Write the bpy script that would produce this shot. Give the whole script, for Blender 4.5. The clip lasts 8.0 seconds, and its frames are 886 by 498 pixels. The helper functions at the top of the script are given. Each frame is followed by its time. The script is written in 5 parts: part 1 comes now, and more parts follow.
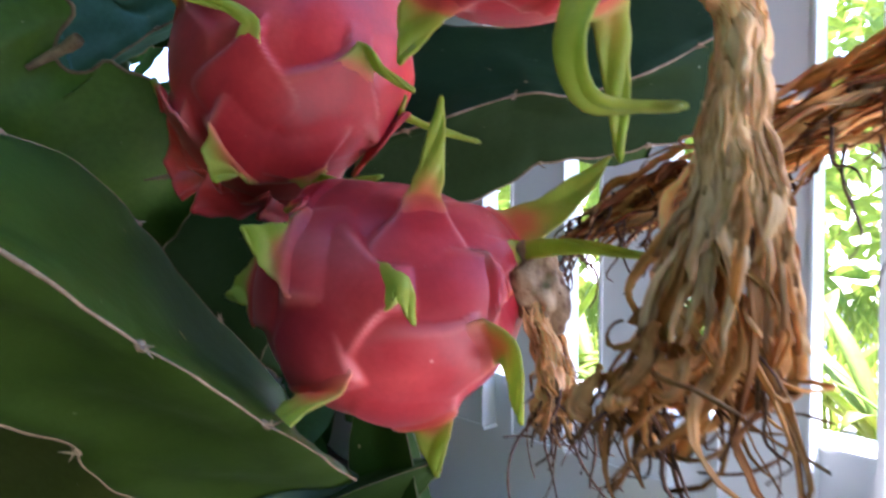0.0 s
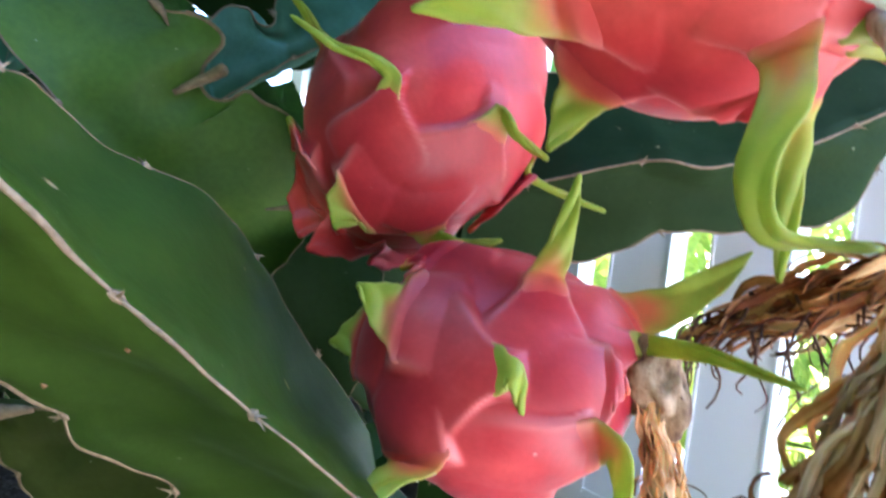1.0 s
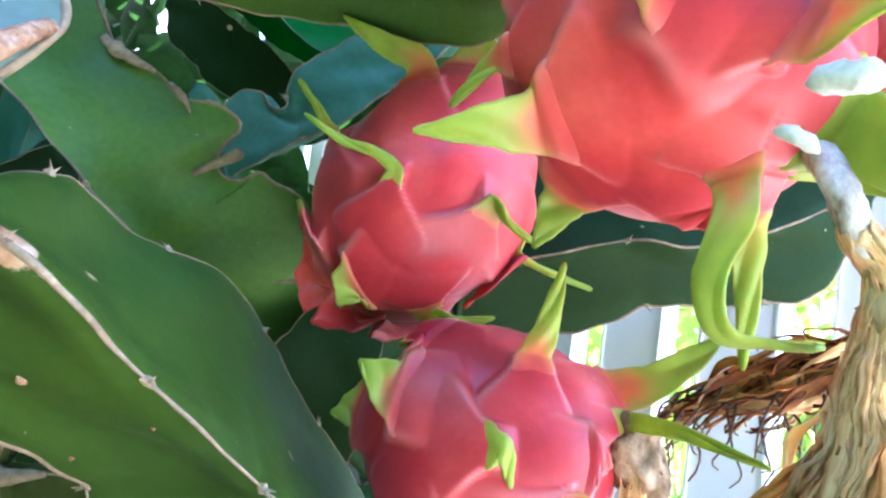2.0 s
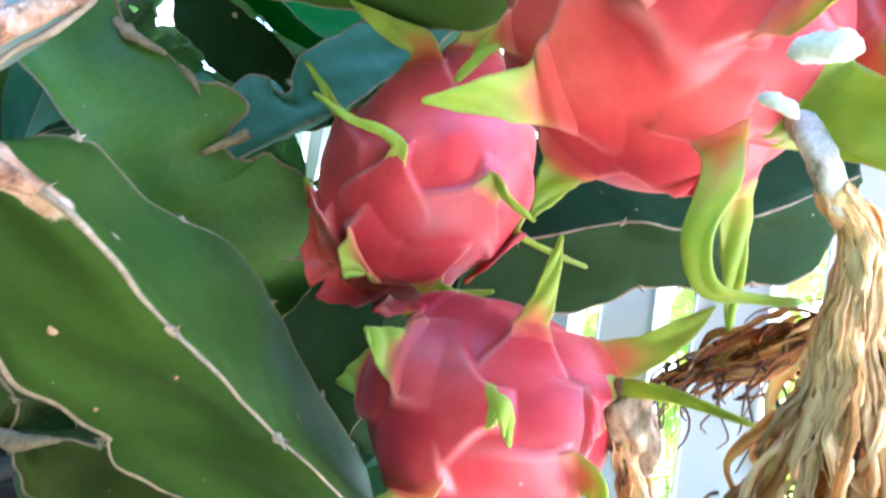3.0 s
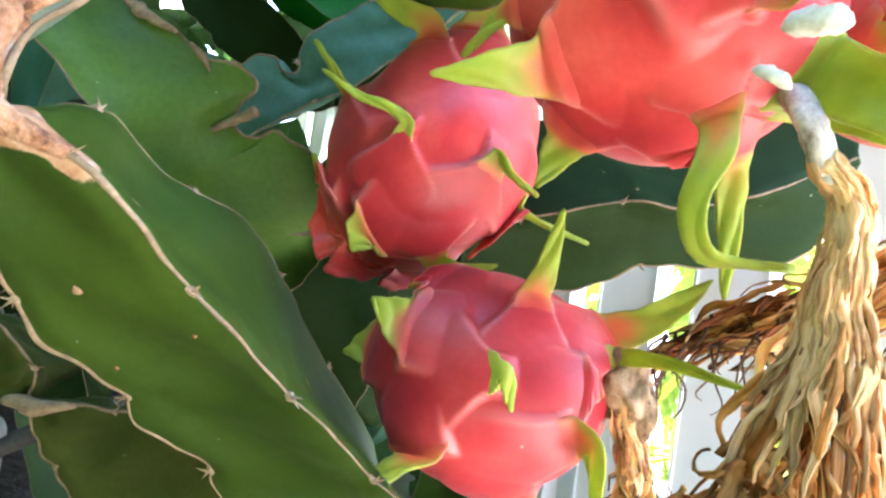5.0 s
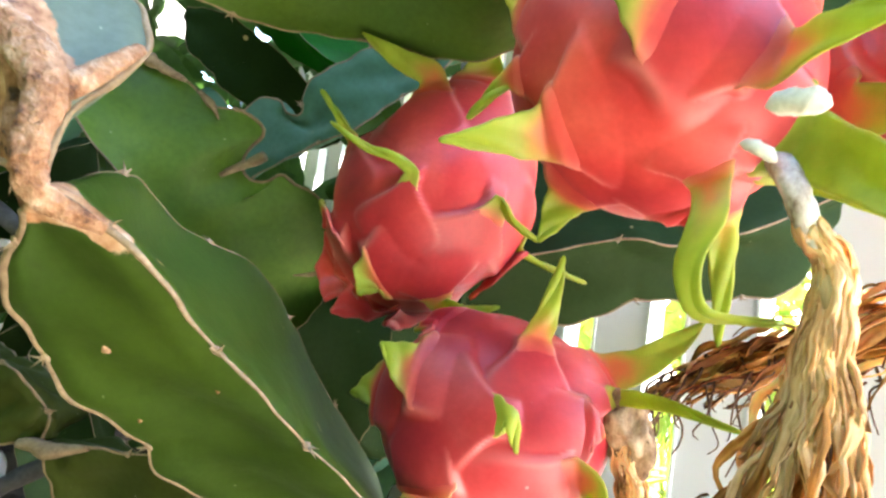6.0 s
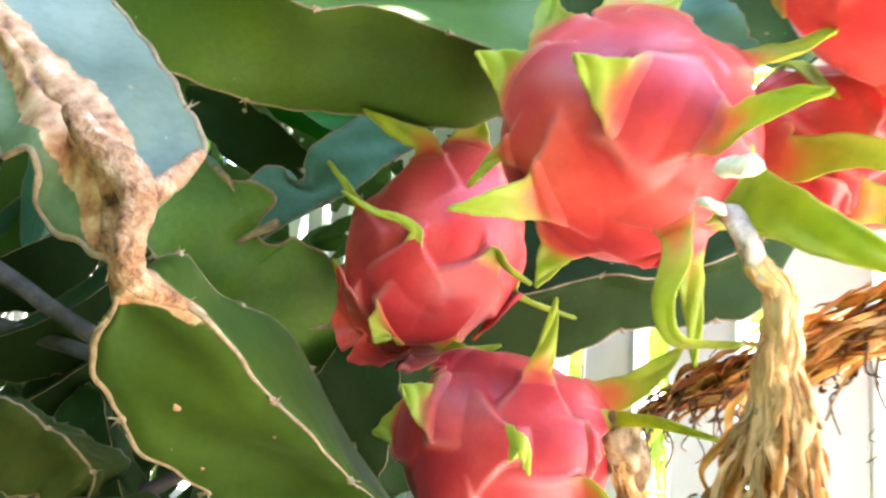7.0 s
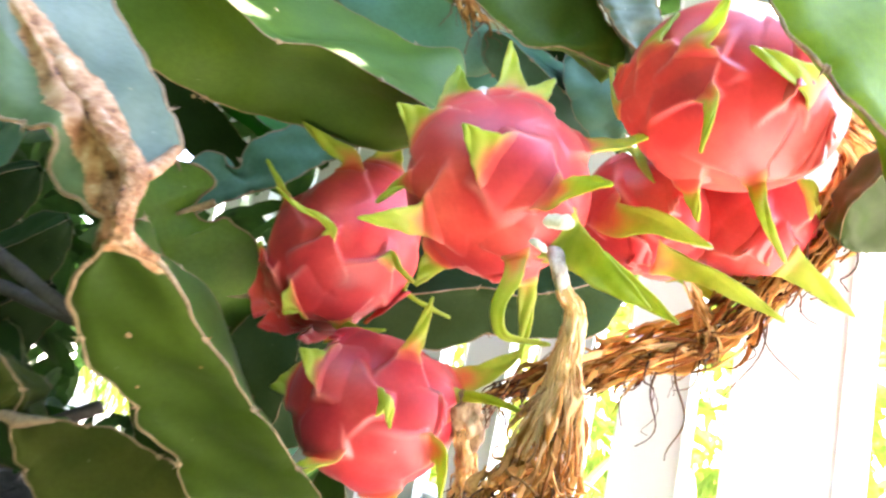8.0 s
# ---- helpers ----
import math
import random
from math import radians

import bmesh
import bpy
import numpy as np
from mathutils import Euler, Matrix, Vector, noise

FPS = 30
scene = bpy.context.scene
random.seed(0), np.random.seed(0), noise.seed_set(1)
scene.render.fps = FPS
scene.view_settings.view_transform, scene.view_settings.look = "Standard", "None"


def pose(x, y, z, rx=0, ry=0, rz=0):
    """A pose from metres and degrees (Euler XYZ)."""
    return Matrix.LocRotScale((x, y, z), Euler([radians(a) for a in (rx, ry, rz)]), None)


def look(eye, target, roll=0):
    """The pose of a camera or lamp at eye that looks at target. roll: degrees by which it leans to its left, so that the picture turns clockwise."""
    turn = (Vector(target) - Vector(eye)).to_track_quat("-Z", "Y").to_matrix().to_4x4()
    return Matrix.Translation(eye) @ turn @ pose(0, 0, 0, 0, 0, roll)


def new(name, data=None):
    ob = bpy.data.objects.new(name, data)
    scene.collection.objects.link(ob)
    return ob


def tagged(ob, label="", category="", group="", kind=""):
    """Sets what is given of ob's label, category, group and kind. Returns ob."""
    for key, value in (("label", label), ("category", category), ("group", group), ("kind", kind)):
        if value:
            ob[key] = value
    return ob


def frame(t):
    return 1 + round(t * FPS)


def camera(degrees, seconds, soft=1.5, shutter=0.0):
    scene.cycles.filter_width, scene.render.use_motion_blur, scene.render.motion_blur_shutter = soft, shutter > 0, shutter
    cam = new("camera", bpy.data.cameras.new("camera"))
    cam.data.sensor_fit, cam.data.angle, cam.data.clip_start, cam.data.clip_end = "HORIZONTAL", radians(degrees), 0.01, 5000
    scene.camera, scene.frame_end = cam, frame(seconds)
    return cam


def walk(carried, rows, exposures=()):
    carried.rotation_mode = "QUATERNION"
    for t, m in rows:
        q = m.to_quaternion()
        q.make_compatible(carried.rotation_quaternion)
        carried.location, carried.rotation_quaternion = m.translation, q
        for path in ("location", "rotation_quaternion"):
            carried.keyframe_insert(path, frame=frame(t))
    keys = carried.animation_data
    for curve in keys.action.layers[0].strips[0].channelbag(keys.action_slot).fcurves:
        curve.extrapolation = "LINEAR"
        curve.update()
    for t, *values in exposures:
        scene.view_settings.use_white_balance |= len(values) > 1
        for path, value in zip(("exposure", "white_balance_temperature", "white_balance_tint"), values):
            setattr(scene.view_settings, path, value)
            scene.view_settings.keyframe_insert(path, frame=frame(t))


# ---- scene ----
cam = camera(70.1, 8.0, soft=2.4, shutter=0.5)
PATH = [
    (0, (0.004, 0.003, 0.405), (-0.009, 2.002, 0.352), 0.0),
    (0.5, (-0.004, 0.012, 0.42), (-0.142, 2.007, 0.373), 1.7),
    (1, (-0.011, 0.012, 0.426), (-0.286, 1.993, 0.398), 7.2),
    (1.5, (-0.011, -0.003, 0.439), (-0.381, 1.96, 0.543), 7.0),
    (1.7, (-0.008, -0.006, 0.438), (-0.333, 1.964, 0.562), 7.4),
    (2.8, (-0.013, -0.014, 0.429), (-0.284, 1.96, 0.594), 8.3),
    (3, (-0.009, -0.018, 0.425), (-0.284, 1.958, 0.562), 8.3),
    (3.5, (-0.009, -0.024, 0.413), (-0.298, 1.953, 0.505), 9.4),
    (4, (-0.01, -0.027, 0.412), (-0.317, 1.949, 0.48), 9.6),
    (5.5, (-0.008, -0.025, 0.424), (-0.269, 1.954, 0.545), 8.3),
    (6, (-0.014, -0.038, 0.429), (-0.273, 1.939, 0.585), 8.2),
    (6.5, (-0.013, -0.049, 0.431), (-0.284, 1.919, 0.662), 6.0),
    (7, (-0.022, -0.076, 0.43), (-0.23, 1.894, 0.712), 4.3),
    (7.5, (-0.007, -0.111, 0.426), (0.083, 1.858, 0.766), 6.9),
    (8, (-0.01, -0.16, 0.419), (0.051, 1.812, 0.75), 11.8),
]
EXPOSURE = [(0.0, 3.3, 5150, 26), (0.5, 3.68, 5100, 23), (1.0, 4.03, 5050, 19), (1.5, 4.38, 4800, 14), (3.0, 4.73, 4850, 13), (4.0, 4.8, 5000, 13), (5.5, 4.5, 6100, 15), (6.5, 4.7, 6400, 12), (7.0, 4.8, 6400, 13), (8.0, 4.75, 6400, 19)]
walk(cam, [(t, look(eye, target, roll)) for t, eye, target, roll in PATH], EXPOSURE)

# ---- world, sun ----
SUN_AZ, SUN_EL = 62.0, 56.0   # degrees from +y towards +x, and above the horizon
world = bpy.data.worlds.new("sky_world")
scene.world = world
world.use_nodes = True
wn = world.node_tree.nodes
sky = wn.new("ShaderNodeTexSky")
sky.sky_type = "NISHITA"
sky.sun_disc = False
sky.sun_elevation, sky.sun_rotation = radians(SUN_EL), radians(SUN_AZ)
world.node_tree.links.new(sky.outputs[0], wn["Background"].inputs[0])
wn["Background"].inputs[1].default_value = 0.15
sun = new("sun", bpy.data.lights.new("sun", "SUN"))
sun.data.energy, sun.data.angle, sun.data.color = 5.0, radians(0.5), (1.0, 0.95, 0.86)
sdir = Vector((math.sin(radians(SUN_AZ)) * math.cos(radians(SUN_EL)), math.cos(radians(SUN_AZ)) * math.cos(radians(SUN_EL)), math.sin(radians(SUN_EL))))
sun.matrix_world = look(sdir * 20, (0, 0, 0))


# ---- materials ----
def nodes_of(name, rough=0.5, spec=0.5):
    m = bpy.data.materials.new(name)
    m.use_nodes = True
    nt = m.node_tree
    b = nt.nodes["Principled BSDF"]
    b.inputs["Roughness"].default_value = rough
    b.inputs["Specular IOR Level"].default_value = spec
    return m, nt, b


def noise_fac(nt, scale, detail=4.0, rough=0.55, coords="Object", stretch=None, distortion=0.0):
    tc = nt.nodes.new("ShaderNodeTexCoord")
    src = tc.outputs[coords]
    if stretch:
        mp = nt.nodes.new("ShaderNodeMapping")
        mp.inputs["Scale"].default_value = stretch
        nt.links.new(src, mp.inputs["Vector"])
        src = mp.outputs[0]
    n = nt.nodes.new("ShaderNodeTexNoise")
    n.inputs["Scale"].default_value, n.inputs["Detail"].default_value = scale, detail
    n.inputs["Roughness"].default_value, n.inputs["Distortion"].default_value = rough, distortion
    nt.links.new(src, n.inputs["Vector"])
    return n.outputs["Fac"]


def ramp(nt, fac, stops):
    r = nt.nodes.new("ShaderNodeValToRGB")
    els = r.color_ramp.elements
    while len(els) < len(stops):
        els.new(0.5)
    for e, (p, c) in zip(els, stops):
        e.position, e.color = p, (*c, 1)
    nt.links.new(fac, r.inputs["Fac"])
    return r.outputs["Color"]


def mix(nt, kind, fac, a, b):
    m = nt.nodes.new("ShaderNodeMix")
    m.data_type, m.blend_type = "RGBA", kind
    for sock, v in ((m.inputs[0], fac), (m.inputs[6], a), (m.inputs[7], b)):
        if isinstance(v, (int, float)):
            sock.default_value = v
        elif isinstance(v, tuple):
            sock.default_value = (*v, 1)
        else:
            nt.links.new(v, sock)
    return m.outputs[2]


def bump(nt, bsdf, fac, strength, dist=0.001):
    b = nt.nodes.new("ShaderNodeBump")
    b.inputs["Strength"].default_value, b.inputs["Distance"].default_value = strength, dist
    nt.links.new(fac, b.inputs["Height"])
    nt.links.new(b.outputs[0], bsdf.inputs["Normal"])


def thin(nt, bsdf, colour, amount, where=None):
    """Adds light that passes through a thin leaf."""
    tr = nt.nodes.new("ShaderNodeBsdfTranslucent")
    mx = nt.nodes.new("ShaderNodeMixShader")
    mx.inputs[0].default_value = amount
    if where is not None:
        k = nt.nodes.new("ShaderNodeMath")
        k.operation, k.inputs[1].default_value = "MULTIPLY", amount
        nt.links.new(where, k.inputs[0])
        nt.links.new(k.outputs[0], mx.inputs[0])
    if isinstance(colour, tuple):
        tr.inputs[0].default_value = (*colour, 1)
    else:
        nt.links.new(colour, tr.inputs[0])
    nt.links.new(bsdf.outputs[0], mx.inputs[1])
    nt.links.new(tr.outputs[0], mx.inputs[2])
    nt.links.new(mx.outputs[0], nt.nodes["Material Output"].inputs["Surface"])


def specks(nt, scale, rarity):
    """Small round spots in a few of the cells."""
    tc = nt.nodes.new("ShaderNodeTexCoord")
    v = nt.nodes.new("ShaderNodeTexVoronoi")
    v.inputs["Scale"].default_value = scale
    nt.links.new(tc.outputs["Object"], v.inputs["Vector"])
    near = ramp(nt, v.outputs["Distance"], [(0.05, (1, 1, 1)), (0.09, (0, 0, 0))])
    few = ramp(nt, v.outputs["Color"], [(rarity - 0.01, (0, 0, 0)), (rarity, (0.5, 0.5, 0.5))])
    return mix(nt, "MULTIPLY", 1.0, near, few)


def skin_colour(nt):
    blot = ramp(nt, noise_fac(nt, 22, 5), [(0.3, (0.36, 0.013, 0.020)), (0.5, (0.53, 0.035, 0.033)), (0.72, (0.70, 0.098, 0.078))])
    fine = ramp(nt, noise_fac(nt, 420, 3), [(0.35, (0.86, 0.8, 0.8)), (0.7, (1, 1, 1))])
    broad = ramp(nt, noise_fac(nt, 11, 3, 0.5), [(0.38, (0.74, 0.62, 0.95)), (0.55, (1, 1, 1)), (0.7, (1.0, 1.15, 1.0))])
    c = mix(nt, "MULTIPLY", 0.75, mix(nt, "MULTIPLY", 0.6, blot, fine), broad)
    c = mix(nt, "MIX", specks(nt, 95, 0.80), c, (0.80, 0.42, 0.38))
    return mix(nt, "MIX", specks(nt, 60, 0.86), c, (0.10, 0.02, 0.02))


def make_skin():
    m, nt, b = nodes_of("fruit_skin", 0.40, 0.4)
    ra = nt.nodes.new("ShaderNodeAttribute")
    ra.attribute_name = "ridge"
    rr = nt.nodes.new("ShaderNodeMath")
    rr.operation, rr.inputs[1].default_value = "MULTIPLY", 0.30
    nt.links.new(ra.outputs["Fac"], rr.inputs[0])
    nt.links.new(mix(nt, "MIX", rr.outputs[0], skin_colour(nt), (0.80, 0.36, 0.32)), b.inputs["Base Color"])
    b.inputs["Sheen Weight"].default_value, b.inputs["Sheen Roughness"].default_value = 0.05, 0.5
    b.inputs["Subsurface Weight"].default_value, b.inputs["Subsurface Radius"].default_value = 0.12, (0.006, 0.0015, 0.001)
    bump(nt, b, noise_fac(nt, 260, 4), 0.12)
    return m


def make_scale_skin():
    """Pink at the base, turning through orange into a lime tip; the attribute 'along' runs from base to tip."""
    m, nt, b = nodes_of("scale_skin", 0.38, 0.4)
    at = nt.nodes.new("ShaderNodeAttribute")
    at.attribute_name = "along"
    ad = nt.nodes.new("ShaderNodeMath")
    ad.operation = "ADD"
    sub = nt.nodes.new("ShaderNodeMath")
    sub.operation, sub.inputs[1].default_value = "MULTIPLY_ADD", 0.16
    sub.inputs[2].default_value = -0.08
    nt.links.new(noise_fac(nt, 70, 3, stretch=(1, 1, 1)), sub.inputs[0])
    nt.links.new(at.outputs["Fac"], ad.inputs[0])
    nt.links.new(sub.outputs[0], ad.inputs[1])
    g = ramp(nt, noise_fac(nt, 60, 4), [(0.3, (0.29, 0.37, 0.024)), (0.7, (0.49, 0.56, 0.065))])
    f1 = nt.nodes.new("ShaderNodeMapRange")
    f1.interpolation_type = "SMOOTHSTEP"
    f1.inputs[1].default_value, f1.inputs[2].default_value = 0.42, 0.72
    nt.links.new(ad.outputs[0], f1.inputs[0])
    mid = ramp(nt, ad.outputs[0], [(0.32, (0.66, 0.06, 0.070)), (0.48, (0.74, 0.20, 0.09)), (0.62, (0.62, 0.42, 0.09))])
    f0 = nt.nodes.new("ShaderNodeMapRange")
    f0.inputs[1].default_value, f0.inputs[2].default_value = 0.28, 0.46
    nt.links.new(ad.outputs[0], f0.inputs[0])
    c = mix(nt, "MIX", f0.outputs[0], skin_colour(nt), mid)
    c = mix(nt, "MIX", f1.outputs[0], c, g)
    rm = nt.nodes.new("ShaderNodeAttribute")
    rm.attribute_name = "rim"
    rf = nt.nodes.new("ShaderNodeMath")
    rf.operation, rf.inputs[1].default_value = "MULTIPLY", 0.5
    nt.links.new(rm.outputs["Fac"], rf.inputs[0])
    pale = mix(nt, "MIX", f1.outputs[0], (0.78, 0.34, 0.30), (0.50, 0.46, 0.12))
    c = mix(nt, "MIX", rf.outputs[0], c, pale)
    nt.links.new(c, b.inputs["Base Color"])
    bump(nt, b, noise_fac(nt, 240, 4), 0.12)
    b.inputs["Subsurface Weight"].default_value, b.inputs["Subsurface Radius"].default_value = 0.12, (0.006, 0.0015, 0.001)
    thin(nt, b, c, 0.48, f0.outputs[0])
    return m


def make_cladode(name, dark, light, bloom, bloom_amount, glow=0.05, rough=0.52, spec=0.22):
    m, nt, b = nodes_of(name, rough, spec)
    oi = nt.nodes.new("ShaderNodeObjectInfo")
    c = ramp(nt, noise_fac(nt, 9, 5, 0.6), [(0.3, dark), (0.7, light)])
    c = mix(nt, "MIX", ramp(nt, noise_fac(nt, 14, 3, 0.5), [(0.42, (0, 0, 0)), (0.7, (bloom_amount,) * 3)]), c, bloom)
    c = mix(nt, "MULTIPLY", 0.7, c, ramp(nt, noise_fac(nt, 300, 3), [(0.3, (0.78, 0.8, 0.75)), (0.65, (1, 1, 1))]))
    c = mix(nt, "MIX", ramp(nt, noise_fac(nt, 420, 1, 0.2), [(0.82, (0, 0, 0)), (0.88, (0.5, 0.5, 0.5))]), c, (0.40, 0.42, 0.30))
    spots = ramp(nt, noise_fac(nt, 95, 1, 0.3), [(0.80, (0, 0, 0)), (0.84, (1, 1, 1))])
    c = mix(nt, "MIX", spots, c, (0.34, 0.24, 0.12))
    sc = nt.nodes.new("ShaderNodeAttribute")
    sc.attribute_name = "scar"
    sn = nt.nodes.new("ShaderNodeMath")
    sn.operation, sn.inputs[1].default_value = "MULTIPLY_ADD", 0.8
    nt.links.new(noise_fac(nt, 85, 6, 0.62), sn.inputs[0])
    nt.links.new(sc.outputs["Fac"], sn.inputs[2])
    bark = ramp(nt, noise_fac(nt, 110, 6, 0.65), [(0.32, (0.045, 0.018, 0.010)), (0.40, (0.22, 0.10, 0.045)), (0.5, (0.34, 0.18, 0.09)), (0.60, (0.42, 0.26, 0.155)), (0.72, (0.58, 0.46, 0.34))])
    c = mix(nt, "MIX", ramp(nt, sn.outputs[0], [(0.86, (0, 0, 0)), (0.91, (1, 1, 1))]), c, bark)
    hs = nt.nodes.new("ShaderNodeHueSaturation")
    mr = nt.nodes.new("ShaderNodeMapRange")
    mr.inputs[3].default_value, mr.inputs[4].default_value = 0.85, 1.15
    nt.links.new(oi.outputs["Random"], mr.inputs[0])
    nt.links.new(mr.outputs[0], hs.inputs["Value"])
    nt.links.new(c, hs.inputs["Color"])
    nt.links.new(hs.outputs[0], b.inputs["Base Color"])
    bump(nt, b, noise_fac(nt, 38, 6, 0.6), 0.4, 0.002)
    thin(nt, b, mix(nt, "MULTIPLY", 1.0, hs.outputs[0], (2.2, 2.0, 0.6)), glow)
    return m


def make_simple(name, stops, scale=60, rough=0.8, bump_s=0.5, stretch=None, through_light=0.0, dist=0.001):
    m, nt, b = nodes_of(name, rough, 0.3)
    c = ramp(nt, noise_fac(nt, scale, 6, 0.65, stretch=stretch), stops)
    c = mix(nt, "MULTIPLY", 0.6, c, ramp(nt, noise_fac(nt, scale * 6, 3), [(0.3, (0.6, 0.58, 0.55)), (0.7, (1, 1, 1))]))
    nt.links.new(c, b.inputs["Base Color"])
    bump(nt, b, noise_fac(nt, scale * 3, 5), bump_s, dist)
    if through_light:
        thin(nt, b, c, through_light)
    return m


def make_petal(name, stops, through_light, dim=0.36):
    """Dried petal with veins along the strip."""
    m, nt, b = nodes_of(name, 0.7, 0.3)
    ac, al = nt.nodes.new("ShaderNodeAttribute"), nt.nodes.new("ShaderNodeAttribute")
    ac.attribute_name, al.attribute_name = "across", "along"
    cx = nt.nodes.new("ShaderNodeCombineXYZ")
    nt.links.new(ac.outputs["Fac"], cx.inputs[0])
    nt.links.new(al.outputs["Fac"], cx.inputs[1])
    n = nt.nodes.new("ShaderNodeTexNoise")
    n.inputs["Scale"].default_value, n.inputs["Detail"].default_value = 2.4, 4.0
    nt.links.new(cx.outputs[0], n.inputs["Vector"])
    big = noise_fac(nt, 55, 5, 0.6)
    av = nt.nodes.new("ShaderNodeMath")
    av.operation = "ADD"
    nt.links.new(n.outputs["Fac"], av.inputs[0])
    nt.links.new(big, av.inputs[1])
    hv = nt.nodes.new("ShaderNodeMath")
    hv.operation, hv.inputs[1].default_value = "MULTIPLY", 0.5
    nt.links.new(av.outputs[0], hv.inputs[0])
    c = ramp(nt, hv.outputs[0], stops)
    oi = nt.nodes.new("ShaderNodeObjectInfo")
    c = mix(nt, "MULTIPLY", 1.0, c, ramp(nt, oi.outputs["Random"], [(0.0, (dim, dim * 0.72, dim * 0.55)), (0.25, (0.35 + dim, 0.25 + dim, 0.18 + dim)), (0.5, (1.0, 0.92, 0.8)), (0.75, (1.2, 1.1, 0.95)), (1.0, (1.45, 1.42, 1.35))]))
    ends = ramp(nt, al.outputs["Fac"], [(0.0, (1.2, 1.2, 1.2)), (0.7, (1, 1, 1)), (0.86, (0.55, 0.45, 0.40)), (1.0, (0.10, 0.07, 0.06))])
    c = mix(nt, "MULTIPLY", 0.8, c, ends)
    nt.links.new(c, b.inputs["Base Color"])
    bump(nt, b, hv.outputs[0], 0.7, 0.002)
    thin(nt, b, c, through_light)
    return m


SKIN = make_skin()
SCALE = make_scale_skin()
GREEN = make_cladode("stem_green", (0.018, 0.040, 0.003), (0.043, 0.076, 0.005), (0.030, 0.064, 0.013), 0.3)
TEAL = make_cladode("stem_teal", (0.026, 0.080, 0.042), (0.052, 0.130, 0.066), (0.095, 0.19, 0.15), 0.6)
# Brighter copy of the stem green: sun through the stem is in its colour.
LIME = make_cladode("stem_backlit_lime", (0.10, 0.18, 0.006), (0.17, 0.25, 0.010), (0.14, 0.22, 0.015), 0.3, 0.3)
PALE = make_cladode("stem_pale", (0.076, 0.104, 0.074), (0.110, 0.142, 0.104), (0.165, 0.200, 0.165), 0.9)
YOUNG = make_cladode("stem_mid_green", (0.065, 0.105, 0.045), (0.10, 0.145, 0.065), (0.12, 0.16, 0.10), 0.5)
# Stem green darkened: the deep shade behind the fruits is in this colour.
SHADED = make_cladode("stem_shaded", (0.008, 0.018, 0.004), (0.016, 0.032, 0.007), (0.018, 0.034, 0.012), 0.3, 0.05, 0.7, 0.08)
UMBER = make_cladode("stem_brownish_green", (0.026, 0.036, 0.006), (0.050, 0.062, 0.010), (0.036, 0.050, 0.018), 0.3, 0.05, 0.6, 0.12)
OLIVE = make_cladode("stem_olive", (0.030, 0.066, 0.005), (0.068, 0.116, 0.010), (0.050, 0.100, 0.034), 0.4)
# Bright green of a leaf with the sun behind it, put into the colour.
GLOW = make_cladode("sunlit_leaf_green", (0.012, 0.10, 0.012), (0.03, 0.19, 0.02), (0.03, 0.12, 0.04), 0.3, 0.45)
FRESH = make_cladode("stem_fresh_green", (0.042, 0.092, 0.009), (0.098, 0.165, 0.014), (0.045, 0.110, 0.048), 0.4, 0.15)
CORK = make_simple("cork_edge", [(0.3, (0.12, 0.08, 0.042)), (0.7, (0.29, 0.21, 0.125))], 120)
BARK = make_simple("corky_bark", [(0.34, (0.045, 0.018, 0.010)), (0.42, (0.24, 0.11, 0.05)), (0.55, (0.36, 0.20, 0.11)), (0.70, (0.52, 0.38, 0.27))], 120, 0.85, 1.6, None, 0, 0.002)
PLASTER = make_simple("grey_plaster", [(0.3, (0.20, 0.19, 0.17)), (0.7, (0.28, 0.27, 0.25))], 8, 0.9, 0.4)
GREYPAINT = make_simple("grey_paint", [(0.3, (0.26, 0.26, 0.29)), (0.7, (0.36, 0.36, 0.39))], 12, 0.5, 0.2)
WOOD = make_simple("grey_bark", [(0.3, (0.030, 0.026, 0.023)), (0.7, (0.085, 0.075, 0.068))], 50, 0.9, 0.8)
THORN = make_simple("thorn", [(0.3, (0.14, 0.09, 0.05)), (0.7, (0.36, 0.27, 0.17))], 200)
DRY = make_petal("dry_petal", [(0.36, (0.16, 0.070, 0.022)), (0.45, (0.48, 0.26, 0.085)), (0.55, (0.72, 0.46, 0.18)), (0.68, (0.82, 0.63, 0.33))], 0.5, 0.75)
DRYPALE = make_petal("dry_petal_pale", [(0.36, (0.36, 0.19, 0.08)), (0.44, (0.68, 0.46, 0.23)), (0.54, (0.82, 0.64, 0.38)), (0.66, (0.88, 0.79, 0.58))], 0.45, 0.85)
DARKDRY = make_petal("dry_petal_rust", [(0.36, (0.06, 0.020, 0.008)), (0.48, (0.30, 0.105, 0.028)), (0.58, (0.52, 0.22, 0.055)), (0.70, (0.66, 0.36, 0.12))], 0.35, 0.5)
DRYTUBE = make_simple("dry_flower_tube", [(0.36, (0.20, 0.13, 0.10)), (0.44, (0.50, 0.42, 0.37)), (0.62, (0.80, 0.75, 0.71))], 110, 0.55, 0.9, (1, 1, 0.35))
DRYLUMP = make_simple("dry_flower_base", [(0.36, (0.10, 0.05, 0.028)), (0.48, (0.29, 0.18, 0.10)), (0.66, (0.50, 0.36, 0.24))], 130, 0.75, 0.5, (1, 1, 0.4))
STRAND = make_simple("dry_strand", [(0.3, (0.035, 0.018, 0.012)), (0.7, (0.15, 0.065, 0.03))], 90, 0.7, 0.3)
WHITISH = make_simple("dried_white_tip", [(0.3, (0.48, 0.44, 0.34)), (0.7, (0.74, 0.72, 0.64))], 90, 0.6, 0.3)
